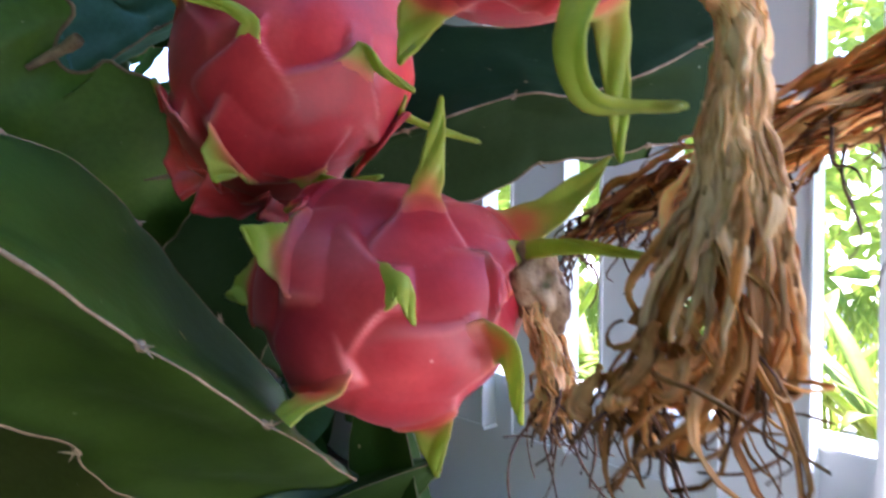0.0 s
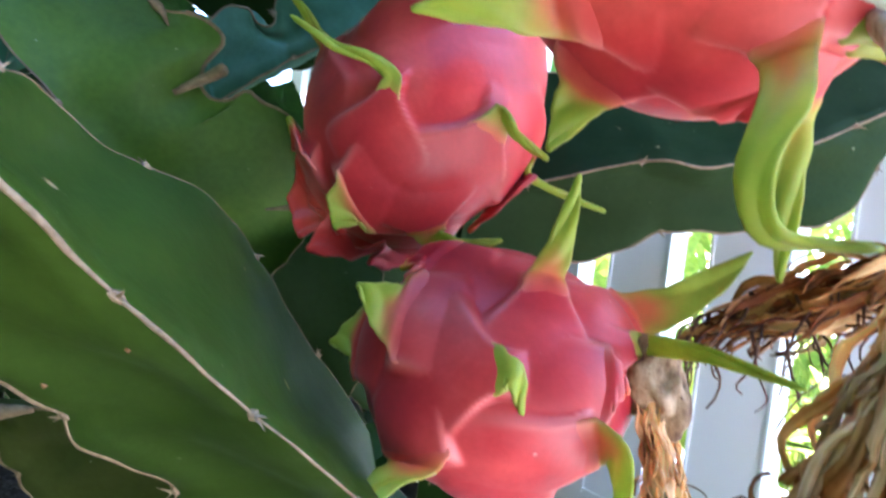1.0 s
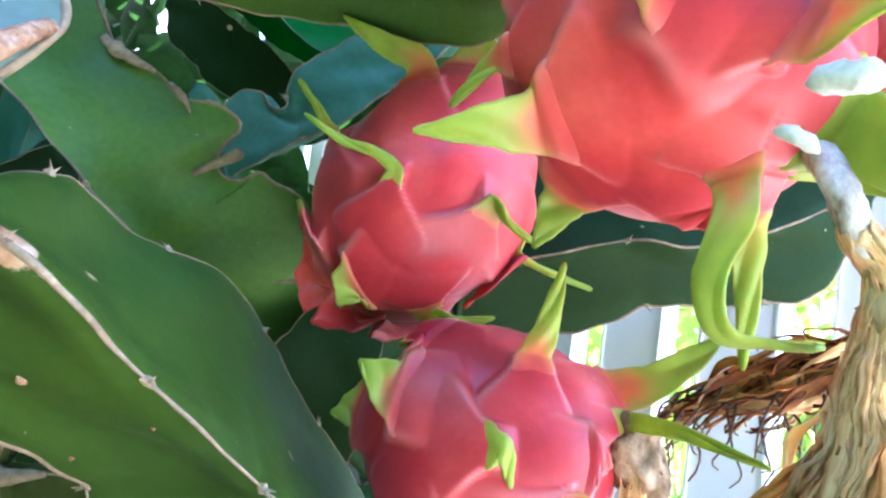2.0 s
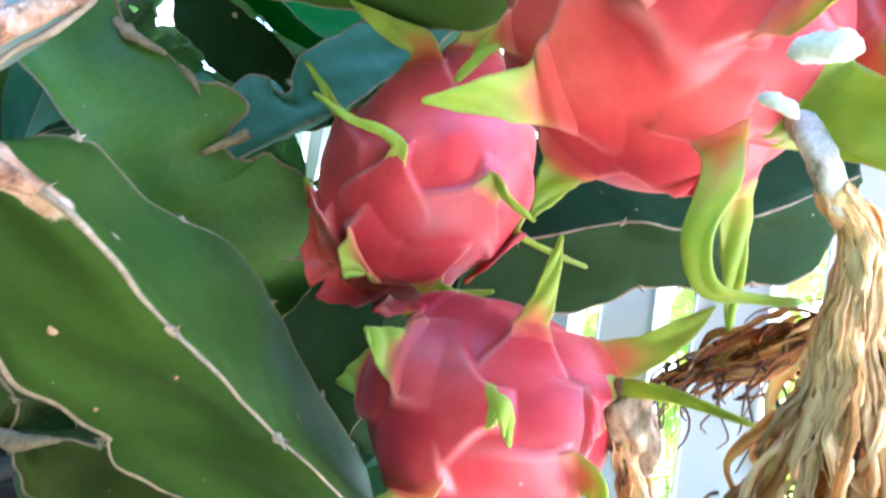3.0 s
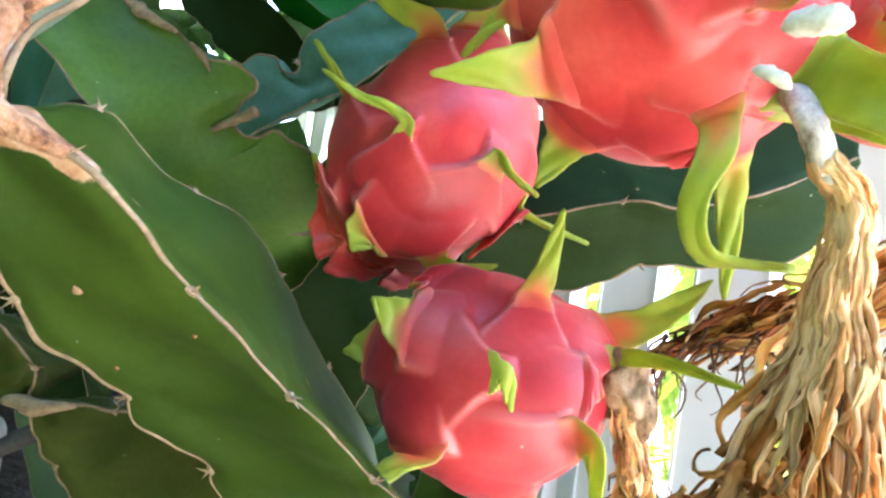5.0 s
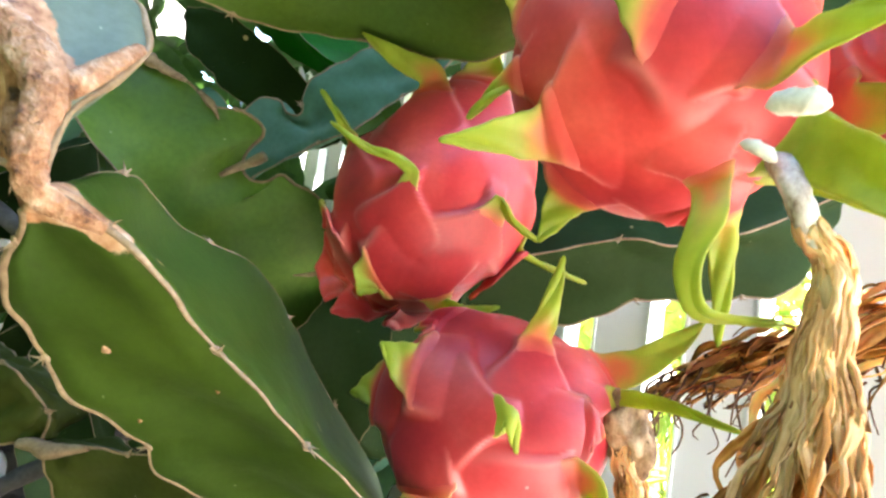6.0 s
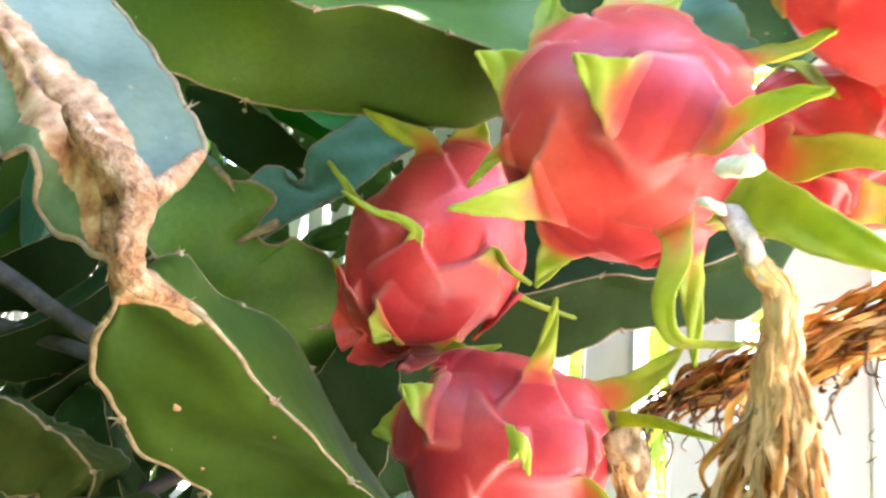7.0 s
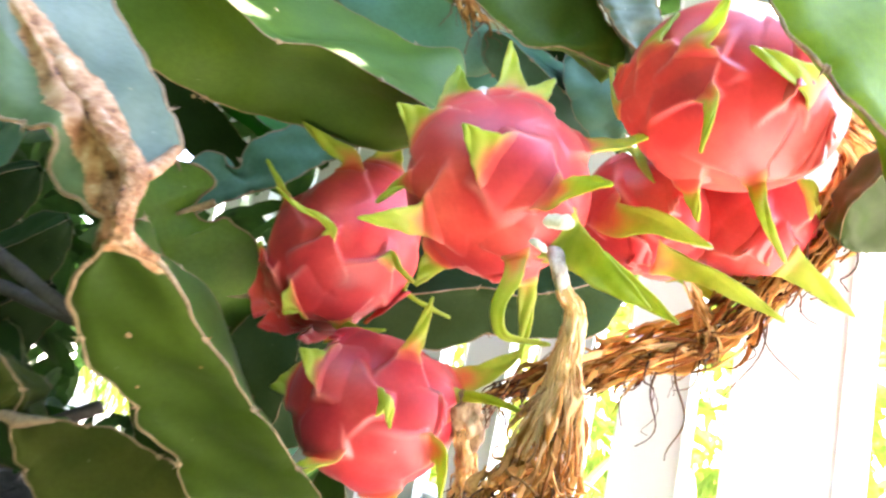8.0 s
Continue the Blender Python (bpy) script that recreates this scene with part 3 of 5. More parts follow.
def ribbon(path, width, twist, rng, crumple=1.0):
    """A crumpled strip of dried petal, narrowing to a shred."""
    n, m = len(path), 7
    tg = tangents(path)
    side = unit(np.cross(tg[0], rng.uniform(-1, 1, 3)))
    grid = np.empty((n, m, 3))
    ph = rng.rand(4) * 6
    k1, k2, cv = rng.uniform(9, 18), rng.uniform(10, 22), rng.uniform(-0.14, 0.14)
    for i in range(n):
        q = i / (n - 1)
        side = unit(side - tg[i] * (side @ tg[i]))
        up = np.cross(tg[i], side)
        a = twist * q + 0.6 * crumple * math.sin(q * 6 + ph[0])
        sd = side * math.cos(a) + up * math.sin(a)
        nn = np.cross(tg[i], sd)
        w = width * (0.35 + 0.65 * math.sin(math.pi * min(1, q * 1.15)) ** 0.7) * min(1.0, 0.07 + 3.2 * (1 - q)) * (1 + 0.22 * math.sin(q * k1 + ph[1]))
        for j in range(m):
            u = 2 * j / (m - 1) - 1
            grid[i, j] = path[i] + sd * u * w / 2 + nn * (u * u * w * cv + width * 0.08 * crumple * math.sin(q * k2 + u * 4 + ph[2]) + width * 0.09 * math.sin(u * 7 + ph[3]))
    crumple_grid(grid, 0.0012 * crumple, rng.randint(9999))
    across = np.repeat(np.linspace(0, 1, m)[None, :], n, axis=0) * (width / 0.006) + rng.rand() * 50
    along = np.repeat(np.linspace(0, 1, n)[:, None], m, axis=1)
    return sheet(grid, 0.0004, {"across": across, "along": along})


def bell_petal(spine, i0, i1, radius, a0, half, rng):
    """A papery dried strip that lies on the flower's bell, crumpled, with ragged sides and a lifted end.
    radius: how far from the spine, at each step along it."""
    n, m = 26, 5
    N = len(spine) - 1
    idx = np.linspace(i0, i1, n)
    c = np.stack([np.interp(idx, np.arange(N + 1), spine[:, k]) for k in range(3)], 1)
    tg = tangents(c)
    side = unit(np.cross(tg[0], (0.31, -0.87, 0.38)))
    ph, tw, lift = rng.rand(6) * 6, rng.uniform(-0.25, 0.25), rng.uniform(0, 0.3)
    grid = np.empty((n, m, 3))
    for i in range(n):
        q = i / (n - 1)
        side = unit(side - tg[i] * (side @ tg[i]))
        up = np.cross(tg[i], side)
        for j in range(m):
            u = 2 * j / (m - 1) - 1
            r = float(np.interp(idx[i], np.arange(N + 1), radius)) * (1 + lift * q ** 3)
            w = (0.55 + 0.45 * math.sin(math.pi * min(1, q * 1.2)) ** 0.6) * min(1.0, 0.05 + 1.7 * (1 - q))
            w *= 1 + 0.22 * math.sin(q * 13 + ph[0] + (2 if u > 0 else 0)) + 0.18 * math.sin(q * 29 + ph[4] + (1 if u > 0 else 0))
            a = a0 + tw * q + half * u * w
            r *= 1 + 0.06 * math.sin(u * 4 + ph[1] + q * 3) + 0.05 * math.sin(q * 9 + ph[3])
            grid[i, j] = c[i] + (side * math.cos(a) + up * math.sin(a)) * r
    crumple_grid(grid, 0.0016, rng.randint(9999))
    across = np.repeat(np.linspace(0, 1, m)[None, :], n, axis=0) * 2.0 + rng.rand() * 50
    along = np.repeat(np.linspace(0, rng.uniform(0.7, 0.95), n)[:, None], m, axis=1)
    return sheet(grid, 0.0003, {"across": across, "along": along})


def withered_flower(parent, label, ctrl, spread, petals, filaments, tube_r, tube_len=0.3, seed=0, width=0.006, hang=0.05, pale=0.3, dark=0.0, flare=(0.2, 0.5, 1.0, 1.2), reach=(0.30, 0.62), wild=0.28, bell=None):
    """The dried flower that hangs from a fruit: a shrunken tube, long crumpled petals and wiry filaments.
    flare: how far the strands stand from the spine at its start, third, two thirds and end."""
    rng = np.random.RandomState(seed)
    N = 48
    spine = spline(ctrl, N)
    e = new("withered_flower")
    e.parent = parent
    e.location = Vector(spine[0]) - (parent.location if parent is not None else Vector((0, 0, 0)))
    if parent is None:
        tagged(e, label, "withered flower", "withered flowers")
    else:
        e["label"] = label
    nt = int(N * tube_len)
    if tube_len > 0:
        part("flower_tube", tube(spine[:nt + 6], np.linspace(tube_r, tube_r * 0.6, nt + 6), 10, 0.75, 0.14, seed), DRYTUBE, e)
    tg = tangents(spine)
    if bell:
        nb, b0, b1, r0, r1 = bell
        at = np.clip((np.arange(N + 1) / N - b0) / (b1 - b0), 0, 1.15)
        radius = r0 + (r1 - r0) * at ** 2.3
        for k in range(nb):
            q0 = rng.uniform(0, 0.55) if k > nb // 3 else rng.uniform(0, 0.12)
            q1 = min(1.15, q0 + rng.uniform(0.55, 1.0))
            strip = bell_petal(spine, N * (b0 + (b1 - b0) * q0), N * (b0 + (b1 - b0) * q1), radius * rng.uniform(0.82, 1.07), 2.4 * k + rng.uniform(-0.3, 0.3), rng.uniform(0.10, 0.40) * (1.5 - 0.8 * q0), rng)
            part("petal", strip, DRYPALE if rng.rand() < 0.62 + pale + 0.4 * (1 - q0 / 0.55) else DRY, e)
    for k in range(petals):
        tight = k < petals * (0.1 if bell else 0.35) and tube_len > 0
        i0 = rng.uniform(0, nt * 1.3) if tight else rng.uniform(N * 0.48, N * 0.84) if bell else rng.uniform(max(0, nt - 12), N * (0.86 if reach[1] < 0.4 else 0.62))
        i1 = min(N * 1.0, i0 + (rng.uniform(0.2, 0.36) if tight else rng.uniform(*reach)) * N)
        idx = np.linspace(i0, i1, 22)
        base = np.stack([np.interp(idx, np.arange(N + 1), spine[:, c]) for c in range(3)], 1)
        t0 = tg[int(i0)]
        off = rng.normal(size=3)
        off = unit(off - t0 * (off @ t0) * 0.8)
        amt = spread * rng.uniform(0.3, 1.0)
        q = np.linspace(0, 1, 22)
        grow = np.interp(idx / N, [0, 0.33, 0.66, 1], flare)
        f = rng.uniform(3, 10, 3)
        g = rng.rand(3) * 6
        wig = np.stack([np.sin(q * f[c] + g[c]) for c in range(3)], 1) * wild * spread * (0.25 if tight else 1.0)
        path = base + off * (amt * grow)[:, None] + wig * (q * grow)[:, None]
        path[:, 2] -= rng.uniform(0.0, 0.4) * hang * q ** 2
        mat = DRYPALE if rng.rand() < (pale + (0.6 if tight and i0 < nt * 0.8 else 0)) else (DARKDRY if rng.rand() < dark else DRY)
        broad = rng.uniform(0.9, 1.6) if tight else rng.uniform(0.4, 1.2)
        part("petal", ribbon(path, width * broad, rng.uniform(-0.5, 0.5) if tight else rng.uniform(-1.8, 1.8), rng, 0.2 if tight else 1.0), mat, e)
    for k in range(filaments):
        i0 = int(rng.uniform(N * (0.75 if bell else 0.3), N))
        p = spine[i0] + unit(rng.normal(size=3)) * spread * 0.7 * np.interp(i0 / N, [0, 0.33, 0.66, 1], flare)
        ln = hang * rng.uniform(0.35, 1.3)
        dirn = unit(rng.normal(size=3) * 0.5 + np.array([0, 0, -1.0]) + tg[i0] * 0.3)
        q = np.linspace(0, 1, 14)[:, None]
        f = rng.uniform(4, 11, 3)
        g = rng.rand(3) * 6
        curl = np.stack([np.sin(q[:, 0] * f[c] + g[c]) for c in range(3)], 1) * ln * 0.13
        path = p + dirn * q * ln + curl * q
        part("filament", tube(path, np.linspace(0.0007, 0.0003, 14) * rng.uniform(0.6, 1.5), 5), STRAND, e)
    return e


def loose_stem(label, p0, p1, width, material, seed, sag=0.0, count=4, bare=True, group="cactus stems"):
    """A whole three-ribbed stem from p0 to p1."""
    rng = np.random.RandomState(seed)
    p0, p1 = np.array(p0, float), np.array(p1, float)
    t = unit(p1 - p0)
    a = unit(np.cross(t, rng.normal(size=3)))
    b = np.cross(t, a)
    r0 = rng.rand() * 6
    bend = rng.normal(size=3) * 0.04 * np.linalg.norm(p1 - p0) + np.array([0, 0, -sag])
    edges = []
    for k in range(3):
        e = []
        for q in (0, 0.12, 0.35, 0.6, 0.85, 1.0):
            w = width * (0.15 if q in (0, 1.0) else 0.75 if q in (0.12, 0.85) else 1.0)
            fi = r0 + k * 2.094 + q * 0.5
            e.append(tuple(p0 + (p1 - p0) * q + bend * math.sin(math.pi * q) + (a * math.cos(fi) + b * math.sin(fi)) * w))
        edges.append(e)
    return stem_segment(label, edges, material, count=count, seed=seed, n=32, bare=bare, group=group, cork=(0.0003,))

# ---- the plant ----
# stems, from the near ones to the far ones
near_stem = stem_segment("thick green ribbed cactus stem with corky tan margins", [
    [(-0.135, 0.100, 0.440), (-0.121, 0.110, 0.436), (-0.089, 0.149, 0.393), (-0.052, 0.188, 0.350), (-0.028, 0.225, 0.317)],
    [(-0.139, 0.105, 0.436), (-0.152, 0.120, 0.420), (-0.156, 0.140, 0.396), (-0.132, 0.174, 0.360), (-0.113, 0.205, 0.331), (-0.100, 0.235, 0.293)],
    [(-0.138, 0.110, 0.441), (-0.146, 0.150, 0.455), (-0.151, 0.195, 0.444), (-0.132, 0.250, 0.425), (-0.117, 0.295, 0.381), (-0.086, 0.340, 0.323)]], GREEN, count=4.5, seed=3, weights=(0.40, 0.40, 0.20), cork=((0.0012, 0.0008, 0.0005, 0.0004, 0.0004), (0.0013, 0.0012, 0.0007, 0.0005, 0.0004), 0.0003), scar=(0.011, 0.001, -0.02, -0.02, -0.02, -0.02, -0.02))
for at, r in (((-0.133, 0.139, 0.402), 0.0019), ((-0.117, 0.193, 0.356), 0.0016), ((-0.13, 0.16, 0.375), 0.0010), ((-0.10, 0.15, 0.395), 0.0009)):
    scab(near_stem, at, r)
pale_stem = stem_segment("pale blue-green cactus stem with a long brown corky scar", [
    [(-0.239, 0.125, 0.561), (-0.212, 0.120, 0.535), (-0.183, 0.113, 0.508), (-0.151, 0.102, 0.480), (-0.138, 0.097, 0.458), (-0.135, 0.099, 0.445), (-0.147, 0.124, 0.433)],
    [(-0.217, 0.155, 0.588), (-0.188, 0.150, 0.554), (-0.167, 0.145, 0.533), (-0.148, 0.140, 0.515), (-0.130, 0.125, 0.486), (-0.134, 0.107, 0.462), (-0.132, 0.102, 0.445), (-0.147, 0.125, 0.433)],
    [(-0.230, 0.115, 0.498), (-0.200, 0.105, 0.480), (-0.181, 0.100, 0.476), (-0.167, 0.098, 0.479), (-0.166, 0.104, 0.460), (-0.148, 0.101, 0.448), (-0.141, 0.102, 0.443), (-0.150, 0.125, 0.433)]], (PALE, PALE, YOUNG), count=2.2, seed=5, cork=((0.0005, 0.0006, 0.0008, 0.0012, 0.0031, 0.0046, 0.0036), 0.0011, 0.0011), scar=(0.002, 0.004, 0.008, 0.013, 0.013, 0.012, 0.008))
part("corky_joint", tube(spline([(-0.158, 0.098, 0.492), (-0.150, 0.096, 0.483), (-0.139, 0.096, 0.475), (-0.130, 0.094, 0.465), (-0.128, 0.091, 0.454), (-0.128, 0.091, 0.446), (-0.126, 0.095, 0.439), (-0.117, 0.106, 0.434)], 40), np.interp(np.linspace(0, 1, 41), np.linspace(0, 1, 8), (0.003, 0.0045, 0.0056, 0.0050, 0.0042, 0.0040, 0.0038, 0.0018)), 18, 0.75, 0.26, 6), BARK, pale_stem, "brown corky joint between two stems")
part("corky_scar", tube(spline([(-0.131, 0.094, 0.463), (-0.127, 0.102, 0.470), (-0.126, 0.112, 0.479), (-0.128, 0.122, 0.486)], 20), np.linspace(0.0042, 0.0020, 21), 12, 0.8, 0.15, 7), BARK, pale_stem, "brown corky scar")
curled_stem = stem_segment("green cactus stem with scalloped spiny margins behind the near stem", [
    [(-0.291, 0.235, 0.538), (-0.258, 0.240, 0.507), (-0.231, 0.250, 0.478), (-0.205, 0.285, 0.441), (-0.177, 0.350, 0.392), (-0.132, 0.420, 0.327)],
    [(-0.278, 0.277, 0.589), (-0.256, 0.282, 0.570), (-0.241, 0.285, 0.543), (-0.228, 0.285, 0.536), (-0.213, 0.288, 0.529), (-0.198, 0.289, 0.518), (-0.182, 0.291, 0.517), (-0.171, 0.293, 0.511), (-0.168, 0.294, 0.505), (-0.175, 0.295, 0.496), (-0.178, 0.297, 0.487), (-0.173, 0.298, 0.480), (-0.164, 0.300, 0.480), (-0.155, 0.300, 0.486), (-0.148, 0.303, 0.482), (-0.134, 0.313, 0.473), (-0.124, 0.360, 0.437), (-0.108, 0.410, 0.372), (-0.086, 0.450, 0.314)],
    [(-0.272, 0.305, 0.554), (-0.200, 0.317, 0.488), (-0.179, 0.337, 0.463), (-0.109, 0.480, 0.321)]], FRESH, count=3.6, seed=8, amp=0.001, n=120, core_back=-0.022, cork=(0.0006, 0.0009, 0.0003))
part("dried_stub", tube(spline([(-0.186, 0.289, 0.479), (-0.180, 0.292, 0.484), (-0.170, 0.292, 0.489), (-0.163, 0.291, 0.493)], 10), np.linspace(0.0014, 0.0034, 11), 9, 0.9, 0.3, 4), CORK, curled_stem, "tan dried stub in the notch")
part("dried_patch", tube(spline([(-0.242, 0.280, 0.543), (-0.231, 0.281, 0.536), (-0.213, 0.285, 0.529)], 12), np.interp(np.linspace(0, 1, 13), (0, 0.4, 1), (0.0025, 0.0042, 0.0012)), 10, 0.6, 0.5, 5), THORN, curled_stem, "straw-coloured dried margin")
part("dried_patch", tube(spline([(-0.205, 0.286, 0.524), (-0.196, 0.286, 0.517), (-0.190, 0.285, 0.509)], 12), np.interp(np.linspace(0, 1, 13), (0, 0.4, 1), (0.0012, 0.0024, 0.0004)), 10, 0.6, 0.5, 6), CORK, curled_stem, "straw-coloured dried margin")
part("dried_spine", tube(spline([(-0.127, 0.316, 0.435), (-0.133, 0.310, 0.432), (-0.141, 0.305, 0.430)], 10), np.linspace(0.0024, 0.0004, 11), 7, 0.6, 0.3, 8), THORN, curled_stem, "straw-coloured dried spine")
stem_segment("dark teal cactus stem with a bitten margin", [
    [(-0.204, 0.360, 0.490), (-0.177, 0.360, 0.508), (-0.132, 0.360, 0.536), (-0.090, 0.360, 0.572), (-0.054, 0.360, 0.612)],
    [(-0.217, 0.360, 0.524), (-0.208, 0.360, 0.541), (-0.191, 0.360, 0.545), (-0.183, 0.360, 0.537), (-0.175, 0.360, 0.539), (-0.174, 0.360, 0.552), (-0.157, 0.360, 0.571), (-0.124, 0.360, 0.598), (-0.086, 0.360, 0.632)],
    [(-0.210, 0.400, 0.507), (-0.180, 0.400, 0.522), (-0.132, 0.400, 0.562), (-0.070, 0.400, 0.622)]], TEAL, count=3, seed=11)
stem_segment("dark green cactus stem lit yellow along its upper rim", [
    [(-0.207, 0.180, 0.623), (-0.145, 0.190, 0.591), (-0.123, 0.195, 0.580), (-0.095, 0.200, 0.584), (-0.065, 0.205, 0.577), (-0.021, 0.228, 0.571), (-0.008, 0.250, 0.571)],
    [(-0.254, 0.215, 0.578), (-0.197, 0.231, 0.557), (-0.163, 0.262, 0.556), (-0.127, 0.277, 0.559), (-0.060, 0.280, 0.554), (-0.036, 0.275, 0.558), (-0.012, 0.265, 0.569)],
    [(-0.185, 0.265, 0.687), (-0.116, 0.270, 0.655), (-0.071, 0.272, 0.642), (-0.044, 0.272, 0.635), (-0.015, 0.272, 0.637), (-0.006, 0.268, 0.611), (-0.007, 0.258, 0.578)]], OLIVE, count=3.5, seed=14, amp=0.002, cork=(0.0005, 0.0006, 0.0004))
stem_segment("shaded green cactus stem running behind the fruits", [
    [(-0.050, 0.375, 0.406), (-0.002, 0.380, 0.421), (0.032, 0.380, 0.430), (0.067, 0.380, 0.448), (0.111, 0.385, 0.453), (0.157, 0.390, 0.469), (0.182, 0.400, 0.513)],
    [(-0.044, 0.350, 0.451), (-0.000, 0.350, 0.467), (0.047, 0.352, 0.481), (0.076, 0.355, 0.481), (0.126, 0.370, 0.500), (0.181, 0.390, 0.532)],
    [(-0.083, 0.410, 0.537), (-0.024, 0.410, 0.537), (0.053, 0.410, 0.537), (0.105, 0.410, 0.553), (0.157, 0.410, 0.563), (0.188, 0.410, 0.560)]], SHADED, count=4, seed=17)
stem_segment("short dark green cactus stem low beside the near stem", [
    [(-0.234, 0.254, 0.331), (-0.206, 0.252, 0.334), (-0.173, 0.250, 0.335), (-0.132, 0.250, 0.323), (-0.096, 0.250, 0.303)],
    [(-0.235, 0.256, 0.328), (-0.228, 0.262, 0.304), (-0.213, 0.270, 0.285), (-0.185, 0.275, 0.267), (-0.132, 0.280, 0.244)],
    [(-0.222, 0.300, 0.326), (-0.200, 0.305, 0.312), (-0.142, 0.310, 0.288), (-0.096, 0.310, 0.268)]], UMBER, count=3, seed=21)
small_stem = stem_segment("small green cactus stem ending at a corky joint", [
    [(-0.297, 0.235, 0.389), (-0.267, 0.238, 0.378), (-0.243, 0.242, 0.363), (-0.230, 0.248, 0.348), (-0.233, 0.253, 0.334)],
    [(-0.312, 0.245, 0.351), (-0.279, 0.248, 0.335), (-0.249, 0.250, 0.331), (-0.239, 0.252, 0.331), (-0.235, 0.254, 0.331)],
    [(-0.304, 0.270, 0.380), (-0.273, 0.273, 0.367), (-0.234, 0.280, 0.350), (-0.234, 0.283, 0.343)]], UMBER, count=3, seed=23)
part("corky_joint", tube(spline([(-0.243, 0.248, 0.331), (-0.234, 0.248, 0.332), (-0.227, 0.248, 0.330), (-0.218, 0.249, 0.332), (-0.208, 0.251, 0.334)], 16), np.interp(np.linspace(0, 1, 17), (0, 0.45, 1), (0.0022, 0.0046, 0.0014)), 12, 0.8, 0.25, 9), CORK, small_stem, "brown corky joint between two stems")
stem_segment("yellow-green cactus stem high among the fruits", [
    [(-0.045, 0.300, 0.748), (-0.004, 0.300, 0.693), (0.037, 0.300, 0.670), (0.066, 0.300, 0.674), (0.104, 0.300, 0.666)],
    [(0.029, 0.300, 0.778), (0.065, 0.300, 0.735), (0.098, 0.300, 0.703), (0.115, 0.300, 0.683), (0.111, 0.300, 0.669)],
    [(-0.008, 0.330, 0.763), (0.030, 0.330, 0.714), (0.090, 0.330, 0.679), (0.107, 0.330, 0.667)]], OLIVE, count=3, seed=27)
stem_segment("pale green cactus stem tip above the fruits", [
    [(0.048, 0.270, 0.731), (0.080, 0.270, 0.701), (0.101, 0.270, 0.678), (0.116, 0.270, 0.667)],
    [(0.104, 0.270, 0.745), (0.116, 0.270, 0.719), (0.128, 0.270, 0.691), (0.120, 0.270, 0.668)],
    [(0.076, 0.300, 0.738), (0.098, 0.300, 0.710), (0.115, 0.300, 0.684), (0.118, 0.300, 0.667)]], PALE, count=2, seed=29)
stem_segment("broad green cactus stem hanging close in front", [
    [(0.059, 0.030, 0.598), (0.087, 0.030, 0.561), (0.095, 0.028, 0.545), (0.109, 0.026, 0.532), (0.127, 0.024, 0.516), (0.146, 0.020, 0.492)],
    [(0.110, 0.035, 0.635), (0.144, 0.035, 0.588), (0.159, 0.030, 0.553), (0.168, 0.030, 0.531), (0.170, 0.025, 0.508), (0.161, 0.020, 0.488)],
    [(0.084, 0.053, 0.617), (0.127, 0.049, 0.549), (0.139, 0.048, 0.532), (0.153, 0.040, 0.490)]], LIME, count=3, seed=31)
loose_stem("shaded dark green cactus stem behind the fruits", (-0.171, 0.420, 0.767), (0.034, 0.420, 0.712), 0.034, TEAL, 601)
loose_stem("shaded dark green cactus stem behind the fruits", (0.005, 0.380, 0.714), (0.135, 0.370, 0.640), 0.028, TEAL, 602, bare=False)
loose_stem("shaded dark green cactus stem behind the fruits", (0.082, 0.360, 0.705), (0.139, 0.360, 0.622), 0.022, TEAL, 603)
loose_stem("shaded dark green cactus stem behind the fruits", (0.012, 0.440, 0.846), (0.096, 0.430, 0.701), 0.034, SHADED, 604)
# This one stands for a sunlit leaf; the light is in its bright green.
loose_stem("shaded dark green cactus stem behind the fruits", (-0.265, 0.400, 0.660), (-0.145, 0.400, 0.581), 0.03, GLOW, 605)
loose_stem("shaded dark green cactus stem behind the fruits", (-0.306, 0.420, 0.625), (-0.170, 0.440, 0.543), 0.03, SHADED, 606)
loose_stem("shaded dark green cactus stem behind the fruits", (-0.091, 0.420, 0.431), (-0.099, 0.400, 0.313), 0.034, SHADED, 607)
loose_stem("green cactus stem beside the dried flower", (0.189, 0.130, 0.511), (0.216, 0.110, 0.566), 0.022, GREEN, 608)
loose_stem("shaded dark green cactus stem behind the fruits", (0.135, 0.400, 0.741), (0.198, 0.400, 0.658), 0.03, TEAL, 621)
# The shade low in the plant is carried by these stems' darkened colour.
loose_stem("dark shaded cactus stem low in the plant", (-0.430, 0.380, 0.386), (-0.317, 0.400, 0.470), 0.034, SHADED, 611)
loose_stem("dark shaded cactus stem low in the plant", (-0.424, 0.400, 0.308), (-0.325, 0.420, 0.412), 0.036, SHADED, 612)
loose_stem("dark shaded cactus stem low in the plant", (-0.400, 0.440, 0.267), (-0.374, 0.460, 0.428), 0.036, SHADED, 613)
loose_stem("dark shaded cactus stem low in the plant", (-0.488, 0.420, 0.438), (-0.380, 0.440, 0.516), 0.034, SHADED, 614)
loose_stem("dark shaded cactus stem low in the plant", (-0.286, 0.400, 0.263), (-0.345, 0.400, 0.375), 0.03, SHADED, 615)
loose_stem("dark shaded cactus stem low in the plant", (-0.119, 0.370, 0.427), (-0.128, 0.370, 0.306), 0.034, SHADED, 616)
